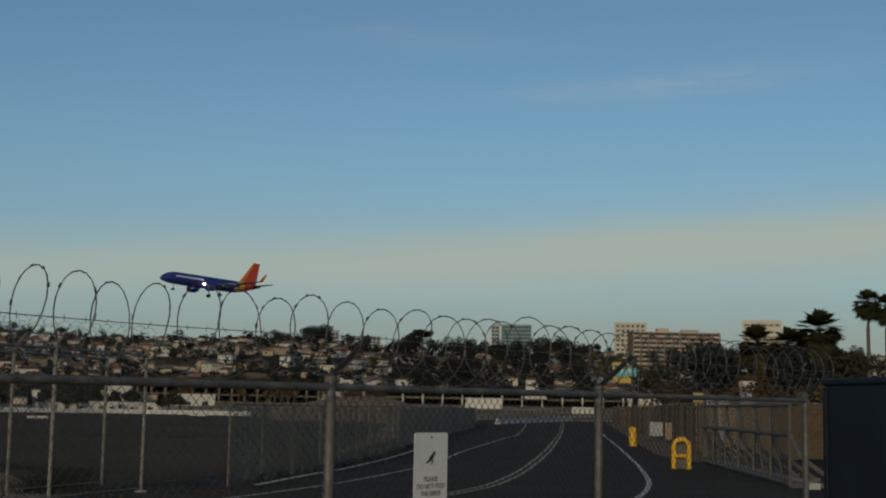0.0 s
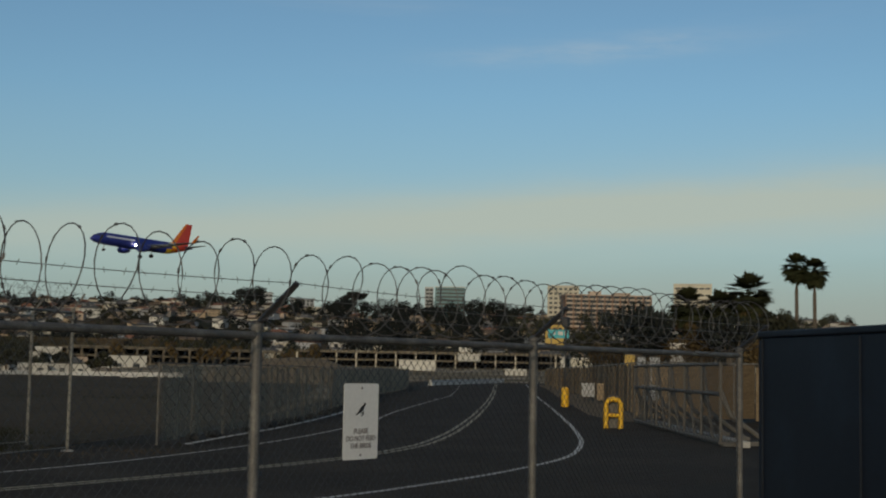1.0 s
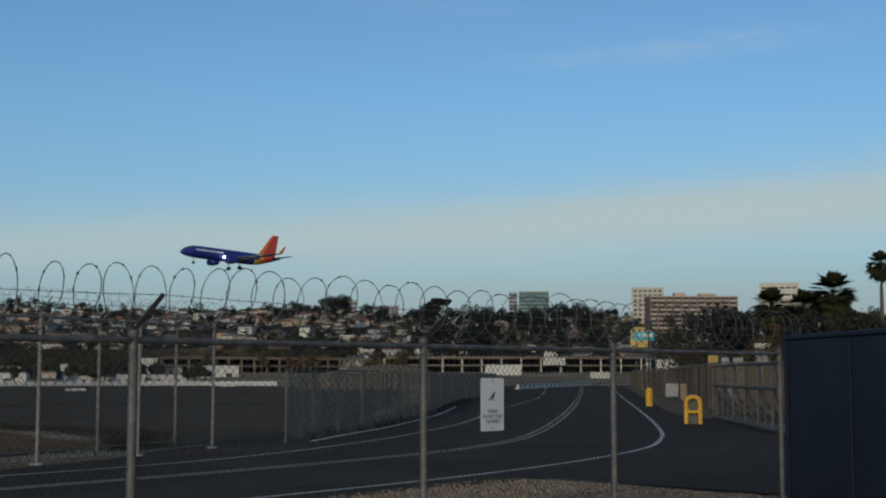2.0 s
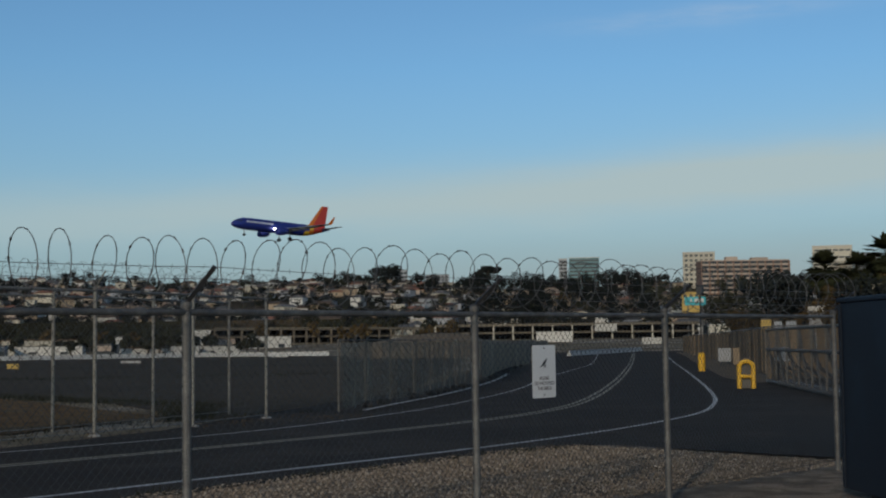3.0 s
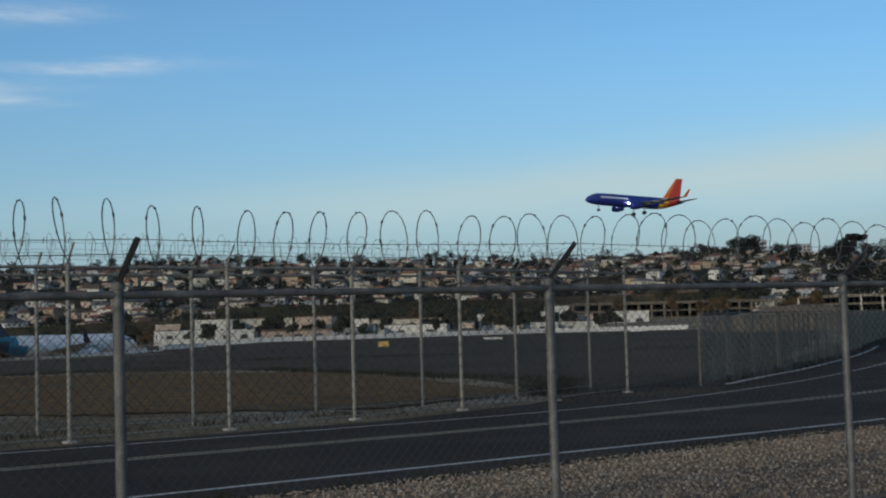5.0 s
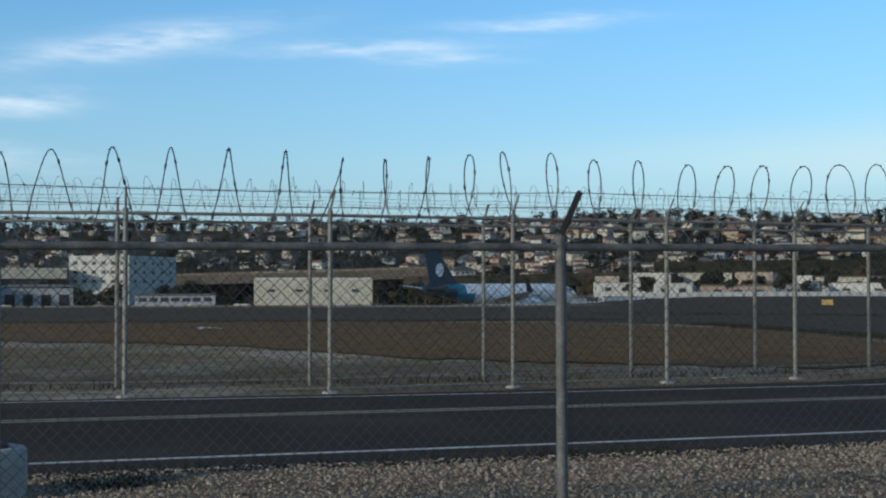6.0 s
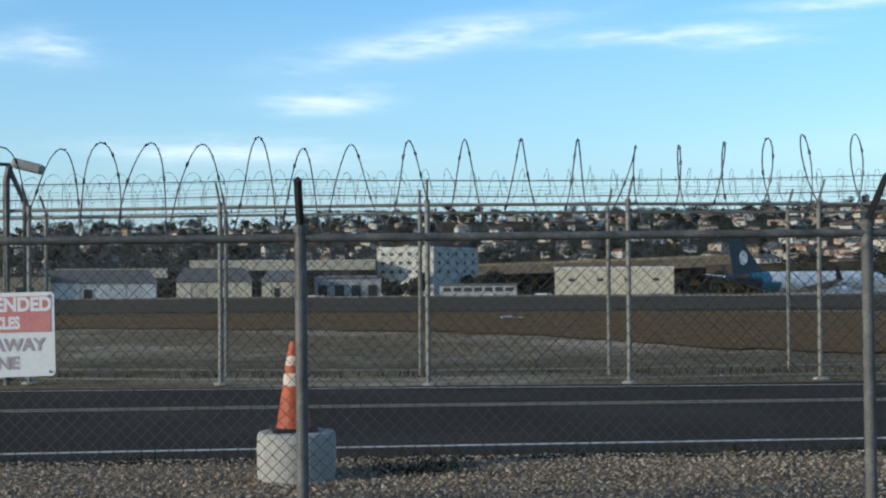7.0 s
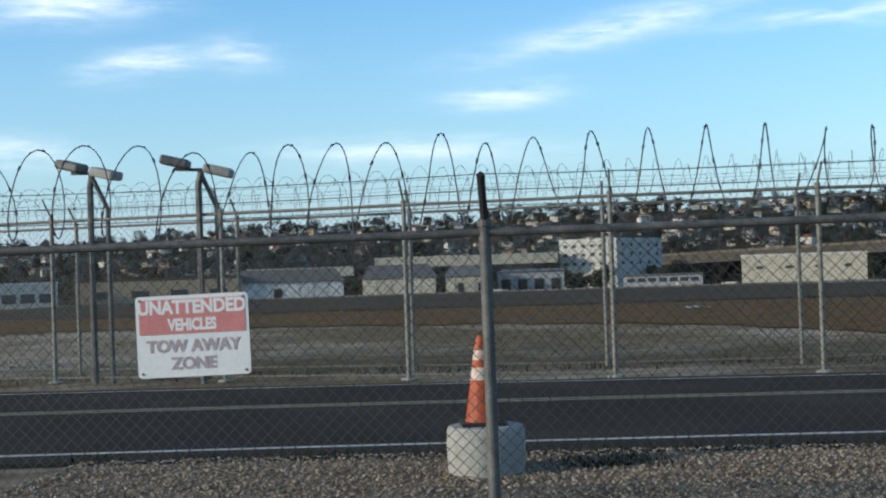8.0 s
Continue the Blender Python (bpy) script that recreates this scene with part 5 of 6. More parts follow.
def embankment(name, b0, d0, z0, b1, d1, z1, drop, label, cover="soil"):
    """A raised road on a bank: top slab, parapet and slope."""
    a, b = Vector((*plan(b0, d0), z0)), Vector((*plan(b1, d1), z1))
    e = empty(name, a.x, a.y, 0)
    inv = e.matrix_basis.inverted()
    d = (b - a)
    n = Vector((d.y, -d.x, 0)).normalized()
    bm = bmesh.new()
    ends = []
    for p in (a, b):
        ends.append([bm.verts.new(q) for q in (p, p - n * 14, p - n * 14 - Vector((0, 0, drop + 6)), p + n * drop * 1.6 - Vector((0, 0, drop)))])
    for i in range(4):
        bm.faces.new((ends[0][i], ends[0][(i + 1) % 4], ends[1][(i + 1) % 4], ends[1][i]))
    bm.faces.new(ends[0])
    bm.faces.new(ends[1][::-1])
    bmesh.ops.recalc_face_normals(bm, faces=bm.faces)
    part("bank", bm, M[cover], e).matrix_parent_inverse = inv
    bm = bmesh.new()
    side = -n * 0.4
    vs = [bm.verts.new(q) for q in (a, b, b + side, a + side)]
    f = bm.faces.new(vs)
    ext = bmesh.ops.extrude_face_region(bm, geom=[f])
    for v in ext["geom"]:
        if isinstance(v, bmesh.types.BMVert):
            v.co.z += 0.9
    bmesh.ops.recalc_face_normals(bm, faces=bm.faces)
    part("parapet", bm, M["dim_concrete" if cover == "bank" else "hill"], e).matrix_parent_inverse = inv
    return tagged(e, label, "embankment")


embankment("embankment", 0.6, 520, 4.4, 12.0, 500, 7.2, 3.4, "bare grey-brown bank carrying a raised road", "bank")
embankment("embankment", 10.5, 470, 3.2, 24.0, 480, 5.4, 3.2, "dark scrubby bank below the hillside", "hill")
embankment("embankment", 21.0, 520, 9.0, 44.0, 560, 11.0, 4.0, "dark bank with a road along the foot of the hill", "hill")


# ---- hillside houses ----
def house_kind(seed):
    """One kind of house: meshes for wall, roof, window and door, to be shared by its copies."""
    r = random.Random(seed)
    w, d, floors = r.uniform(9, 16), r.uniform(8, 11), r.choice([1, 1, 2, 2])
    h = 2.9 * floors
    flat = r.random() < 0.25
    wall = r.choice(["cream", "white_wall", "tan", "cream", "white_wall", "pink", "grey_wall"])
    roof = "roof_white" if flat and r.random() < 0.4 else r.choice(["roof_red", "roof_grey", "roof_brown", "roof_brown"])
    wall_me = mesh_of(box(bmesh.new(), 0, 0, -5, w, d, h + 5), M[wall])
    bm = bmesh.new()
    if flat:
        box(bm, 0, 0, h, w + 0.7, d + 0.7, 0.45)
    else:
        e, ridge, rise = 0.5, r.choice([w / 2 + 0.5, w / 2 - 2.5]), r.uniform(1.6, 2.4)
        v = [bm.verts.new(p) for p in ((-w / 2 - e, -d / 2 - e, h - 0.1), (w / 2 + e, -d / 2 - e, h - 0.1), (w / 2 + e, d / 2 + e, h - 0.1), (-w / 2 - e, d / 2 + e, h - 0.1), (-ridge, 0, h + rise), (ridge, 0, h + rise))]
        for f in ((0, 1, 5, 4), (2, 3, 4, 5), (1, 2, 5), (3, 0, 4), (3, 2, 1, 0)):
            bm.faces.new([v[i] for i in f])
    roof_me = mesh_of(bm, M[roof])
    spots = []
    n = r.randint(2, 4)
    for f in range(floors):
        for k in range(n):
            spots.append((w * ((k + 0.5) / n - 0.5) * 0.9 + r.uniform(-0.3, 0.3), -d / 2 - 0.03, 1.6 + 2.9 * f, 0))
        spots.append((-w / 2 - 0.03, r.uniform(-2, 2), 1.6 + 2.9 * f, 90))
    return wall_me, roof_me, window_mesh(r.uniform(0.9, 1.5), 1.0), spots, f"{dict(cream='cream', white_wall='white', tan='tan', pink='dusty pink', grey_wall='grey')[wall]} hillside house with a {dict(roof_red='red tiled', roof_grey='grey shingle', roof_brown='brown shingle', roof_white='white flat')[roof]} roof"


KINDS = [house_kind(30 + k) for k in range(12)]


def hillside_house(x, y, turn, kind, size):
    wall_me, roof_me, pane, spots, label = kind
    hs = empty("house", x, y, land(x, y) + 0.3, turn)
    hs.scale = (size, size, size)
    part("wall", wall_me, None, hs)
    part("roof", roof_me, None, hs)
    for px, py, pz, t in spots:
        o = part("window", pane, None, hs)
        o.matrix_basis = pose(px, py, pz, 0, 0, t)
    return tagged(hs, label, "house", "houses on the hill")


rng = random.Random(21)
taken = []


def free(x, y, gap):
    if any((x - a) ** 2 + (y - b) ** 2 < (gap + g) ** 2 for a, b, g in taken):
        return False
    taken.append((x, y, gap))
    return True


for bearing, dist, gap in ((51.4, 1000, 18), (56, 900, 22), (58, 850, 40), (61.7, 900, 26), (55.9, 560, 10), (45.3, 1020, 14), (43.75, 1040, 12)):
    taken.append((*plan(bearing, dist), gap))
made = 0
while made < 290:
    bearing = rng.uniform(-27, 68)
    dist = 500 + 520 * rng.random() ** 1.15
    if (46 < bearing < 52 and dist < 950 and rng.random() < 0.8) or (bearing < 16 and rng.random() < 0.55):
        continue
    small = 1.0
    if bearing < 10:
        dist, small = rng.uniform(640, 1020), 0.72
    x, y = plan(bearing, dist)
    if free(x, y, 7.0):
        hillside_house(x, y, -bearing + rng.uniform(-35, 35), KINDS[rng.randrange(12)], rng.uniform(0.55, 0.9) * small)
        made += 1

def far_houses(count, seed):
    """The mass of small houses farther up, too many and too small to pick apart."""
    g = random.Random(seed)
    names = ["cream", "white_wall", "tan", "grey_wall", "pink", "roof_red", "roof_brown", "roof_grey", "glass"]
    verts, faces, mats = [], [], []
    done = 0
    while done < count:
        bearing = g.uniform(-28, 68)
        dist = g.uniform(560, 1040) if bearing > 10 else g.uniform(640, 1040)
        if (46 < bearing < 53 and g.random() < 0.8) or (bearing < 16 and g.random() < 0.6):
            continue
        x, y = plan(bearing, dist)
        if not free(x, y, 4.0):
            continue
        w, d, h, rise = g.uniform(5, 11), g.uniform(5, 8), g.choice([2.4, 2.8, 3.2, 4.6]), g.uniform(0.9, 1.9)
        k = 0.8 if bearing < 10 else 1.0
        m = pose(x, y, land(x, y) + 0.2, 0, 0, -bearing + g.uniform(-40, 40)) @ Matrix.Scale(k, 4)
        wall, roof = g.choice([0, 0, 1, 1, 2, 3, 4]), g.choice([5, 6, 6, 7])
        b = len(verts)
        loc = [(-w / 2, -d / 2, -5), (w / 2, -d / 2, -5), (w / 2, d / 2, -5), (-w / 2, d / 2, -5), (-w / 2, -d / 2, h), (w / 2, -d / 2, h), (w / 2, d / 2, h), (-w / 2, d / 2, h)]
        e = 0.5
        loc += [(-w / 2 - e, -d / 2 - e, h), (w / 2 + e, -d / 2 - e, h), (w / 2 + e, d / 2 + e, h), (-w / 2 - e, d / 2 + e, h), (-w / 4, 0, h + rise), (w / 4, 0, h + rise)]
        verts += [(m @ Vector(p))[:] for p in loc]
        for f in ((0, 1, 5, 4), (1, 2, 6, 5), (2, 3, 7, 6), (3, 0, 4, 7)):
            faces.append(tuple(b + q for q in f))
            mats.append(wall)
        for f in ((8, 9, 13, 12), (10, 11, 12, 13), (9, 10, 13), (11, 8, 12), (11, 10, 9, 8)):
            faces.append(tuple(b + q for q in f))
            mats.append(roof)
        for q in range(g.randint(2, 3)):
            cx, cz, b = w * (g.random() - 0.5) * 0.7, h * 0.5, len(verts)
            verts += [(m @ Vector(p))[:] for p in ((cx - 0.6, -d / 2 - 0.05, cz - 0.5), (cx + 0.6, -d / 2 - 0.05, cz - 0.5), (cx + 0.6, -d / 2 - 0.05, cz + 0.5), (cx - 0.6, -d / 2 - 0.05, cz + 0.5))]
            faces.append((b, b + 1, b + 2, b + 3))
            mats.append(8)
        done += 1
    ob = raw("far_houses", verts, faces, M[names[0]])
    for n in names[1:]:
        ob.data.materials.append(M[n])
    for p, mi in zip(ob.data.polygons, mats):
        p.material_index = mi
    return tagged(ob, "crowd of small pale hillside houses with pitched roofs", "houses", kind="stuff")


far_houses(900, 5)

# ---- trees ----
M.update(
    leaf=material("dark_olive_leaves", (0.04, 0.041, 0.027), 0.8, 0.4, 0.5, 3, 0.0, each=0.35, spec=0.08),
    # distance haze is put into this paler, bluer leaf colour
    leaf_hazed=material("haze_paled_leaves", (0.085, 0.1, 0.104), 0.8, 0.35, 0.5, 3, 0.0, spec=0.08),
    leaf_blue=material("dark_pine_needles", (0.026, 0.03, 0.028), 0.8, 0.35, 0.5, 3, 0.0, each=0.3, spec=0.08),
    leaf_dry=material("dry_brown_leaves", (0.085, 0.06, 0.03), 0.8, 0.4, 0.5, 3, 0.0, each=0.3, spec=0.08),
    palm_leaf=material("palm_fronds", (0.034, 0.038, 0.018), 0.8, 0.4, 0.8, 5, 0.0, spec=0.1),
    bark=material("grey_brown_bark", (0.1, 0.08, 0.06), 0.9, 0.3, 1.0, 8, 0.3),
)


def leaf_cloud(blobs, count, size, seed, mat, droop=0.0):
    """Many small leaf clumps spread over uneven lobes, thicker at their skins."""
    g = np.random.default_rng(seed)
    weights = np.array([b[3] * b[4] for b in blobs])
    pick = g.choice(len(blobs), count, p=weights / weights.sum())
    c = np.array([b[:3] for b in blobs])[pick]
    rad = np.array([[b[3], b[3], b[4]] for b in blobs])[pick]
    d = g.normal(size=(count, 3))
    d /= np.linalg.norm(d, axis=1)[:, None]
    p = c + d * rad * g.uniform(0.55, 1.08, (count, 1))
    p[:, 2] -= droop * g.random(count)
    u = g.normal(size=(count, 3))
    u /= np.linalg.norm(u, axis=1)[:, None]
    v = np.cross(u, g.normal(size=(count, 3)))
    v /= np.linalg.norm(v, axis=1)[:, None]
    s = size * g.uniform(0.5, 1.3, (count, 1))
    quads = np.stack([p - u * s, p + v * s * 0.6, p + u * s, p - v * s * 0.6], 1).reshape(-1, 3)
    me = bpy.data.meshes.new("crown")
    me.from_pydata(quads.tolist(), [], np.arange(count * 4).reshape(-1, 4).tolist())
    me.materials.append(M[mat])
    return me


def tree_kind(seed, shape, height, mat, count):
    r = random.Random(seed)
    bm = bmesh.new()
    blobs = []
    if shape == "round":
        tube(bm, [(0, 0, -2), (0.1, 0, height * 0.3), (0.2, 0.1, height * 0.6)], [height * 0.035, height * 0.028, height * 0.012], 7)
        for k in range(9):
            a, q = r.uniform(0, 6.28), r.uniform(0, height * 0.3)
            b = (math.cos(a) * q, math.sin(a) * q, height * r.uniform(0.42, 0.82), height * r.uniform(0.14, 0.24), height * r.uniform(0.12, 0.2))
            blobs.append(b)
            tube(bm, [(0.1, 0, height * 0.3), (b[0] * 0.6, b[1] * 0.6, b[2] * 0.85)], [height * 0.015, height * 0.005], 5)
    elif shape == "spreading":
        tube(bm, [(0, 0, -2), (0.3, 0, height * 0.35), (0, 0.2, height * 0.75)], [height * 0.035, height * 0.028, height * 0.01], 7)
        for k in range(20):
            a, q = r.uniform(0, 6.28), r.uniform(height * 0.05, height * 0.5)
            b = (math.cos(a) * q, math.sin(a) * q, height * (r.uniform(0.35, 0.92) - 0.25 * q / height), height * r.uniform(0.08, 0.15), height * r.uniform(0.05, 0.09))
            blobs.append(b)
            tube(bm, [(0.1, 0, height * 0.35), (b[0], b[1], b[2] * 0.97)], [height * 0.014, height * 0.004], 5)
    else:
        tube(bm, [(0, 0, -2), (0, 0, height * 0.95)], [height * 0.028, height * 0.004], 7)
        for k in range(10):
            f = k / 9
            blobs.append((r.uniform(-0.2, 0.2), r.uniform(-0.2, 0.2), height * (0.15 + 0.8 * f), height * (0.17 * (1 - f) + 0.03) * r.uniform(0.8, 1.2), height * 0.07))
    return mesh_of(bm, M["bark"]), leaf_cloud(blobs, count, height * 0.034, seed, mat)


TREES = [("broad dark green tree", tree_kind(1, "round", 9, "leaf", 900)), ("broad olive tree", tree_kind(2, "round", 8, "leaf", 800)),
         ("dark pine tree", tree_kind(3, "cone", 12, "leaf_blue", 700)), ("dark rounded evergreen tree", tree_kind(4, "round", 10, "leaf_blue", 900)),
         ("broad spreading dark tree", tree_kind(7, "spreading", 14, "leaf_blue", 3600)), ("dry brown tree", tree_kind(6, "round", 7, "leaf_dry", 700))]


def tree(x, y, kind, size, z=None, where="on the hillside", group="trees on the hill"):
    name, (trunk, crown) = TREES[kind]
    t = empty("tree", x, y, (land(x, y) if z is None else z) - 0.2, rng.uniform(0, 360))
    t.scale = (size, size, size * rng.uniform(0.85, 1.15))
    part("trunk", trunk, None, t)
    part("crown", crown, None, t)
    return tagged(t, f"{name} {where}", "tree", group)


# the tall one that stands alone above the ridge, and the dark round one left of it
tree(*plan(47.35, 1000), 4, 1.6)
tree(*plan(47.1, 990), 3, 1.5)
tree(*plan(46.75, 1000), 3, 1.3)
tree(*plan(47.8, 1000), 3, 1.3)
tree(*plan(42.95, 960), 3, 1.7)
tree(*plan(43.4, 965), 3, 1.6)
for b in (42.75, 43.1, 43.25, 43.6):
    tree(*plan(b, 955 + 20 * (b - 43)), 3, 1.4)
made = 0
while made < 200:
    bearing = rng.uniform(-28, 68)
    dist = rng.uniform(480, 1090) if made > 60 else rng.uniform(960, 1070)
    x, y = plan(bearing, dist)
    if free(x, y, 3.0):
        tree(x, y, rng.choice([0, 0, 1, 2, 3, 3, 5, 1]), rng.uniform(0.55, 1.25))
        made += 1


def wood(name, label, count, b0, b1, d0, d1, lo, hi, leaves, seed, mat):
    """A far wood of crowded crowns with short trunks, nobody could count."""
    g = random.Random(seed)
    blobs, bm = [], bmesh.new()
    for _ in range(count):
        x, y = plan(g.uniform(b0, b1), g.uniform(d0, d1))
        z, h = land(x, y), g.uniform(lo, hi)
        tube(bm, [(x, y, z - 1), (x, y, z + h * 0.7)], [0.3, 0.12], 5)
        for _ in range(5):
            blobs.append((x + g.uniform(-0.25, 0.25) * h, y + g.uniform(-0.25, 0.25) * h, z + h * g.uniform(0.4, 0.85), h * g.uniform(0.14, 0.26), h * g.uniform(0.12, 0.2)))
    me = leaf_cloud(blobs, leaves, 0.45, seed, mat)
    w = tagged(new(name, me), label, "wood", kind="stuff")
    tr = part("trunks", bm, M["bark"], w)
    tagged(tr, kind="stuff")
    return w


wood("far_wood", "dense dark wood on the slope below the ridge", 130, 46.5, 54.5, 560, 980, 9, 15, 55000, 3, "leaf_blue")
wood("roadside_trees", "dark trees along the foot of the hill", 190, -2, 46, 395, 500, 4, 8, 50000, 4, "leaf")
wood("hangar_trees", "dark low trees behind the hangars", 190, -19, -1.5, 362, 438, 3.5, 6.5, 48000, 18, "leaf")
wood("ridge_trees", "dark trees crowding the ridge", 300, -28, 68, 880, 1060, 6, 13, 75000, 8, "leaf_blue")
# western crowns take the leaf colour paled for haze
wood("west_trees", "trees over the western hillside, leaves coloured pale for haze", 380, -28, 10, 560, 980, 5, 11, 100000, 14, "leaf_hazed")
wood("slope_trees", "dark trees between the hillside houses", 800, -28, 68, 500, 960, 3.5, 9, 170000, 12, "leaf")
wood("house_trees", "dark trees crowding round the hillside houses", 440, 18, 50, 520, 990, 4.5, 10, 95000, 31, "leaf_blue")
wood("fieldside_trees", "low dark trees among the buildings beyond the runway", 42, 19, 38, 232, 300, 1.6, 4.4, 14000, 15, "leaf")
wood("bank_trees", "dark trees along the bank at the foot of the hill", 120, 10, 46, 330, 460, 3, 6, 30000, 16, "leaf_dry")
wood("tower_trees", "dark trees below the towers on the hill", 120, 54, 67, 620, 830, 7, 14, 50000, 17, "leaf")
for k in range(26):  # behind the gate, below the palms
    x, y = plan(57.5 + k * 0.31 + rng.uniform(-0.2, 0.2), rng.uniform(170, 240))
    tree(x, y, rng.choice([0, 3, 5, 3]), rng.uniform(0.75, 1.15), where="behind the gate", group="trees behind the gate")


def shrubs():
    g = np.random.default_rng(9)
    blobs = []
    for _ in range(1500):
        b, dist = g.uniform(-28, 68), g.uniform(470, 1060)
        x, y = plan(b, dist)
        s = g.uniform(1.2, 3.2)
        blobs.append((x, y, land(x, y) + s * 0.4, s, s * 0.7))
    me = leaf_cloud(blobs, 60000, 0.55, 5, "leaf")
    return tagged(new("hillside_shrubs", me), "dark scrub scattered over the hillside", "shrubs", kind="stuff")


shrubs()


def palm(bearing, distance, height, crown, skirt, seed):
    r = random.Random(seed)
    x, y = plan(bearing, distance)
    p = empty("palm_tree", x, y, land(x, y) - 0.1)
    bm = tube(bmesh.new(), [(0, 0, -1), (0.1, 0, height * 0.4), (0.15, 0.05, height * 0.8), (0.1, 0, height)], [0.42, 0.3, 0.26, 0.24], 9)
    part("trunk", bm, M["bark"], p)

    def frond_set(n, lift_lo, lift_hi, length):
        verts, faces = [], []
        for k in range(n):
            a = r.uniform(0, math.tau)
            lift = radians(r.uniform(lift_lo, lift_hi))
            L = length * r.uniform(0.75, 1.1)
            out = Vector((math.cos(a), math.sin(a), 0))
            side = Vector((-out.y, out.x, 0))
            top = Vector((0.1, 0, height))
            hub = top + out * L * 0.5 * math.cos(lift) + Vector((0, 0, L * 0.5 * math.sin(lift)))
            b = len(verts)
            verts += [(top + side * 0.04)[:], (top - side * 0.04)[:], hub[:]]
            faces.append((b, b + 1, b + 2))
            for q in range(11):  # blades of the fan
                f = (q - 5) / 5
                way = (out * math.cos(f * 1.25) + side * math.sin(f * 1.25)) * math.cos(lift * 0.9) + Vector((0, 0, math.sin(lift * 0.9) - 0.3))
                tip = hub + way * L * 0.55 * r.uniform(0.85, 1.1) - Vector((0, 0, 0.25 * abs(f) * L * 0.3))
                w = way.cross(Vector((0, 0, 1))).normalized() * L * 0.06
                mid = hub + (tip - hub) * 0.5
                b = len(verts)
                verts += [hub[:], (mid + w)[:], tip[:], (mid - w)[:]]
                faces.append((b, b + 1, b + 2, b + 3))
        return verts, faces

    v, f = frond_set(170, -70, 88, crown * 1.05)
    raw("fronds", v, f, M["palm_leaf"], p)
    if skirt:
        v, f = frond_set(60, -85, -40, crown * skirt)
        tagged(raw("dead_skirt", v, f, M["leaf_dry"], p), "brown skirt of dead fronds")
    return tagged(p, "fan palm with a rough trunk and dark crown", "palm tree", "palms behind the gate")


palm(61.3, 195, 11.2, 3.1, 1.0, 1)
palm(62.5, 200, 11.2, 3.0, 0.9, 2)
palm(63.7, 205, 13.6, 3.6, 0.9, 3)
palm(65.6, 205, 17.6, 2.2, 0.5, 4)
palm(66.3, 205, 17.0, 2.2, 0.5, 5)


# ---- airfield fittings ----
def floodlight(x, y, turn, height):
    p = empty("floodlight_pole", x, y, 0.0, turn)
    part("pole", tube(bmesh.new(), [(0, 0, 0), (0, 0, height - 0.25), (0.06, 0, height)], 0.055, 8), M["steel"], p)
    part("brace", tube(bmesh.new(), [(0.28, 0.1, 0), (0.26, 0.1, height - 0.6), (0.05, 0, height - 0.1)], 0.04, 8), M["steel"], p)
    for s, dx in ((-1, -0.36), (1, 0.32)):
        bm = box(bmesh.new(), 0, 0, -0.06, 0.46, 0.34, 0.15, 0, 0.04)
        hd = part("lamp_head", bm, M["concrete"] if s > 0 else M["steel"], p)
        hd.matrix_basis = pose(dx, 0, height + (0.1 if s < 0 else -0.06), 0, 14, 0)
        part("arm", tube(bmesh.new(), [(0.05, 0, height - 0.02), (dx, 0, height)], 0.03, 6), M["steel"], p)
    return tagged(p, "grey twin-headed floodlight on a pole at the fence", "floodlight")


floodlight(-8.8, 21.1, -15, 3.45)
floodlight(-6.85, 20.75, 8, 3.4)


def airfield_sign(x, y, w, h, mat, label, turn):
    s = empty("airfield_sign", x, y, land(x, y), turn)
    part("panel", box(bmesh.new(), 0, 0, 0.25, w, 0.25, h, 0, 0.02), M[mat], s)
    for px in (-w * 0.35, w * 0.35):
        part("leg", tube(bmesh.new(), [(px, 0, 0), (px, 0, 0.28)], 0.05, 6), M["arm"], s)
    return tagged(s, label, "airfield sign")


airfield_sign(43.6, 82.1, 0.75, 0.34, "mustard", "small yellow airfield sign beside the taxiway", -28)
airfield_sign(62, 97, 1.6, 0.2, "barrier", "low white airfield marker beside the taxiway", -30)
airfield_sign(44, 132, 1.2, 0.4, "arm", "small black airfield sign beside the taxiway", -20)
airfield_sign(96, 120, 1.8, 0.2, "barrier", "low white airfield marker beside the taxiway", -35)


def service_truck(x, y, turn, mat):
    t = empty("service_truck", x, y, land(x, y), turn)
    part("body", box(bmesh.new(), -0.9, 0, 0.6, 3.6, 2.0, 1.9, 0, 0.08), M[mat], t)
    part("cab", box(bmesh.new(), 1.8, 0, 0.5, 1.6, 1.9, 1.5, 0, 0.15), M[mat], t)
    part("windscreen", box(bmesh.new(), 2.35, 0, 1.2, 0.6, 1.6, 0.6, 0, 0.05), M["glass"], t)
    for px in (-1.8, 1.6):
        for py in (-0.95, 0.95):
            w = part("wheel", lathe(bmesh.new(), [(0.3, -0.14), (0.42, -0.1), (0.42, 0.1), (0.3, 0.14)], 14), M["rubber"], t)
            w.matrix_basis = pose(px, py, 0.42, 90)
    return tagged(t, "pale service truck parked beyond the runway", "truck")


service_truck(*plan(3.6, 325), 150, "white_wall")
service_truck(*plan(2.0, 330), 20, "cream")
service_truck(*plan(-6.0, 318), 170, "white_wall")
service_truck(*plan(8.6, 318), 10, "grey_wall")


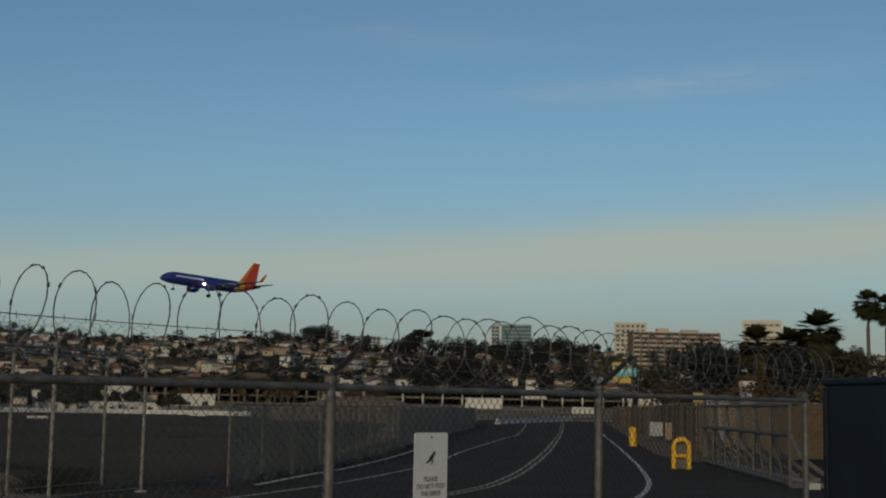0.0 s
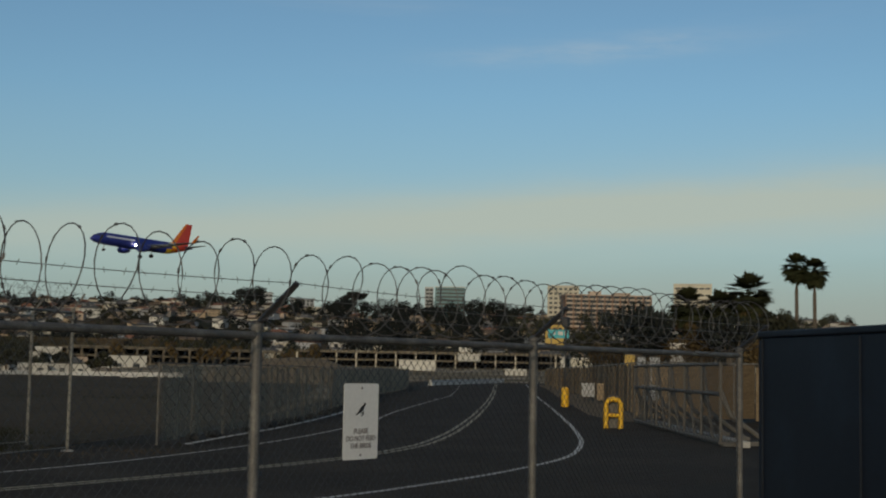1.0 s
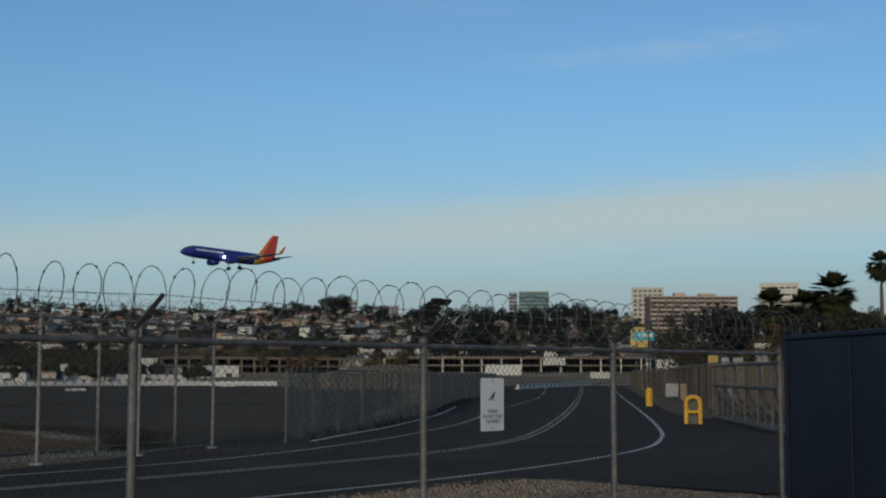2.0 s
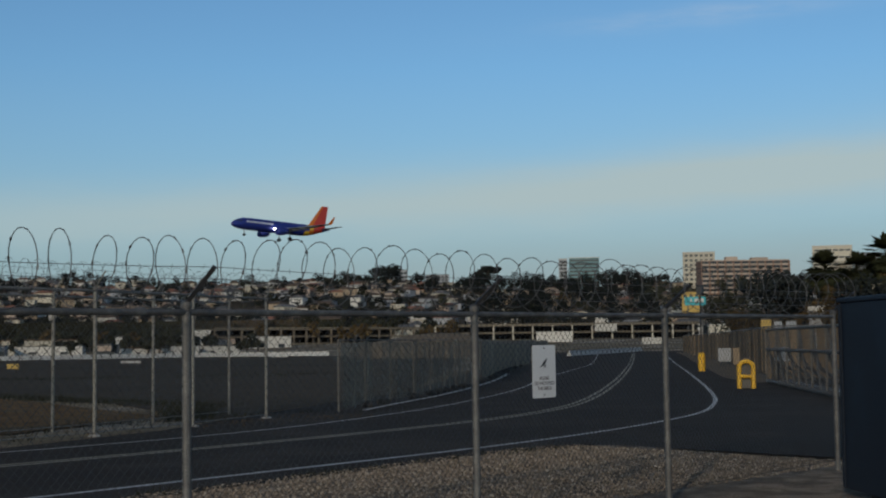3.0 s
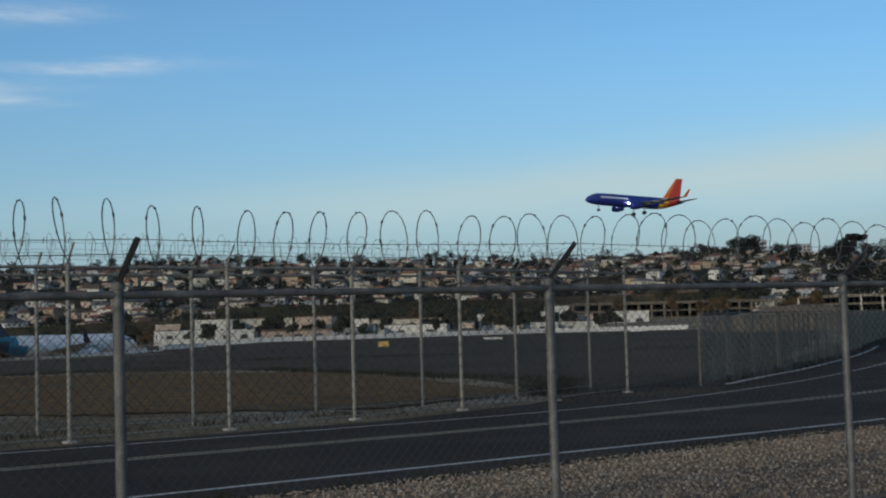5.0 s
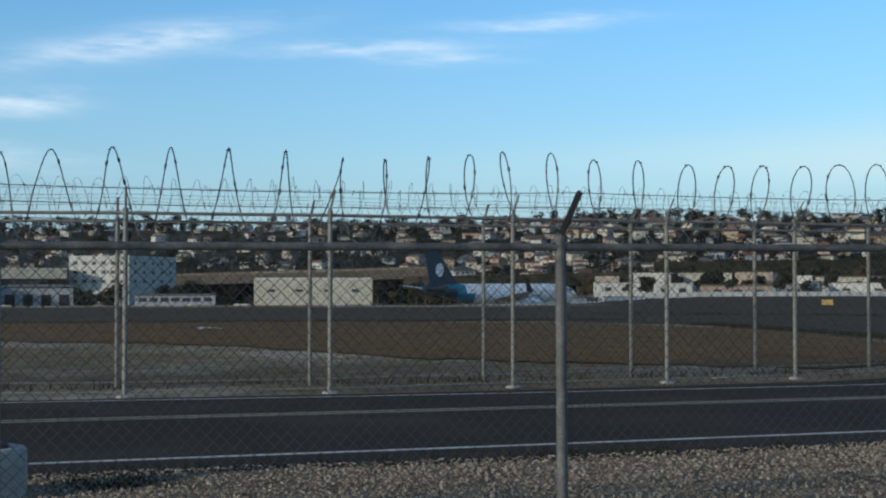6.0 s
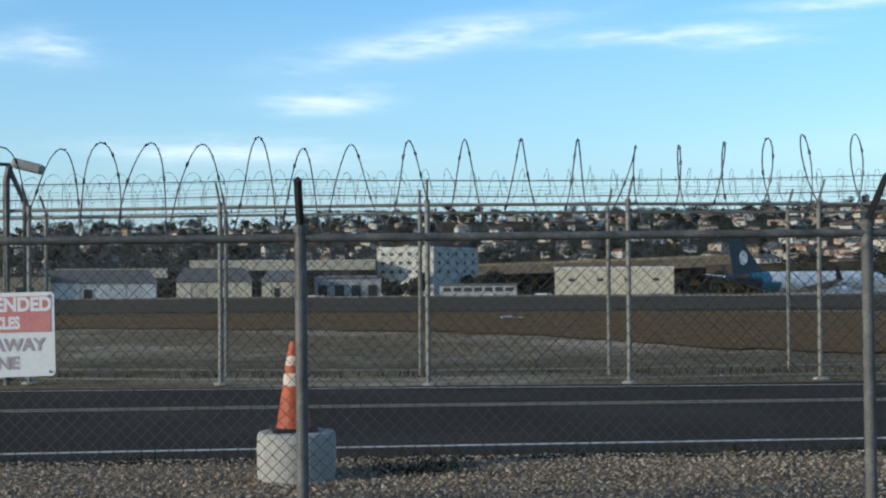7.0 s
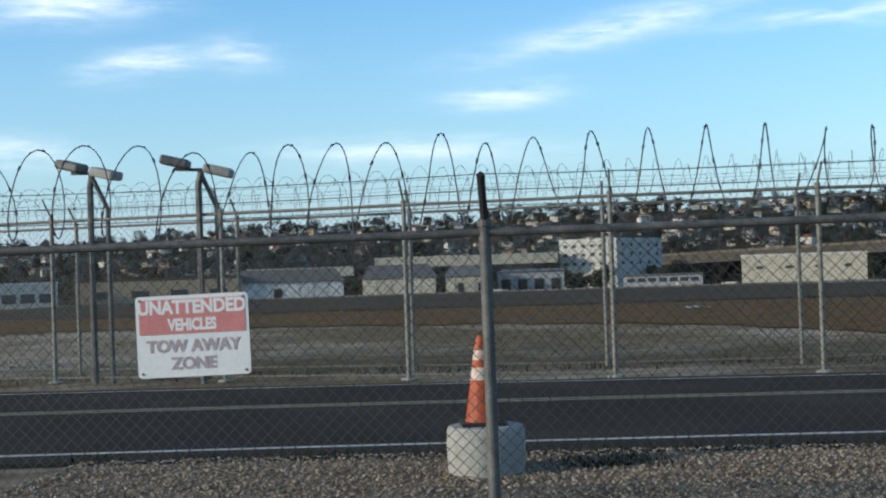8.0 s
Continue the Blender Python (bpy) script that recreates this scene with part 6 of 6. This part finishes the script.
# ---- growth on the field and along the verges ----
def blades(name, spots, height, mat, label, category, seed):
    """Tufts of thin blades: spots are x, y, how far they spread, how many."""
    g = np.random.default_rng(seed)
    verts, faces = [], []
    for x, y, spread, n in spots:
        px, py = x + g.normal(0, spread, n), y + g.normal(0, spread, n)
        h = height * g.uniform(0.4, 1.2, n)
        a = g.uniform(0, math.tau, n)
        lean = g.normal(0, 0.5, (n, 2))
        for k in range(n):
            z, w, b = land(px[k], py[k]), 0.012 + 0.02 * h[k], len(verts)
            c, s = math.cos(a[k]) * w, math.sin(a[k]) * w
            verts += [(px[k] - c, py[k] - s, z), (px[k] + c, py[k] + s, z), (px[k] + lean[k, 0] * h[k], py[k] + lean[k, 1] * h[k], z + h[k])]
            faces.append((b, b + 1, b + 2))
    return tagged(raw(name, verts, faces, M[mat]), label, category, kind="stuff")


rng = random.Random(77)
field = []
while len(field) < 1100:
    x, y = rng.uniform(-24, 21), 22.5 + 34 * rng.random() ** 1.4
    if x < 17 or y < 24 + (x - 10) * 3.2:
        field.append((x, y, rng.uniform(0.15, 0.6), rng.randint(8, 22)))
blades("field_grass", field, 0.06, "dry_blade", "thin dry grass over the airfield soil", "grass", 1)
edge = [(-24 + k * 0.5, 22.2 - abs(k * 0.5 - 24) * 0.0 + (0.035 * (k * 0.5 - 24)) + rng.uniform(-0.3, 0.5) + (2.0 if k * 0.5 - 24 > 12 else 0), rng.uniform(0.15, 0.4), rng.randint(4, 18)) for k in range(92)]
edge += [(21.8 + rng.uniform(-0.5, 0.5), 30 + 0.3 * k + rng.uniform(-0.3, 0.3), 0.4, 50) for k in range(72)]
edge += [(17.5 + 0.07 * k + rng.uniform(-0.3, 0.3), 25.0 + 0.1 * k, 0.3, 40) for k in range(60)]
edge += [(-24 + k * 0.6 + rng.uniform(-0.3, 0.3), 58 + rng.uniform(-0.8, 0.8), 0.5, 60) for k in range(75)]
for k in range(110):  # weeds in the joints of the taxiway
    b, row = rng.uniform(18, 40.5), rng.choice([72, 72, 75, 104, 128])
    edge.append((*plan(b, row + rng.uniform(-0.5, 0.5)), 0.7, 26))
blades("field_edge_weeds", edge, 0.15, "weed", "dark weeds along the edges of the airfield soil", "weeds", 2)
# dark tufts right of the concrete block, then along the verge
clump = [(-0.35 + rng.uniform(-0.35, 0.5), 11.25 + rng.uniform(-0.25, 0.3), 0.1, 40) for k in range(16)]
clump += [(rng.uniform(-5, 16), 0, 0.12, 18) for k in range(60)]
clump = [(x, y if y else 12.15 + 0.075 * x + rng.uniform(-0.15, 0.15), s, n) for x, y, s, n in clump]
blades("verge_weeds", clump, 0.09, "weed", "dark low tufts at the gravel edge", "weeds", 3)


def litter(x, y, size, turn, mat, label):
    bm = bmesh.new()
    bmesh.ops.create_grid(bm, x_segments=4, y_segments=3, size=size)
    for v in bm.verts:
        v.co.z = 0.25 * size * (1 + noise.noise(v.co * 6 / size * 0.3))
        v.co.y *= 0.6
    bmesh.ops.solidify(bm, geom=bm.faces[:], thickness=0.004)
    ob = part("litter", bm, M[mat])
    ob.matrix_basis = pose(x, y, land(x, y) + 0.02, 0, 0, turn)
    return tagged(ob, label, "litter")


litter(9.4, 21.6, 0.16, 20, "sign_white", "crumpled white paper lying by the fence")
litter(4.2, 21.2, 0.1, 60, "sign_white", "crumpled white paper lying by the fence")
litter(2.0, 48.0, 0.4, 10, "sign_white", "white sheet of litter on the airfield soil")
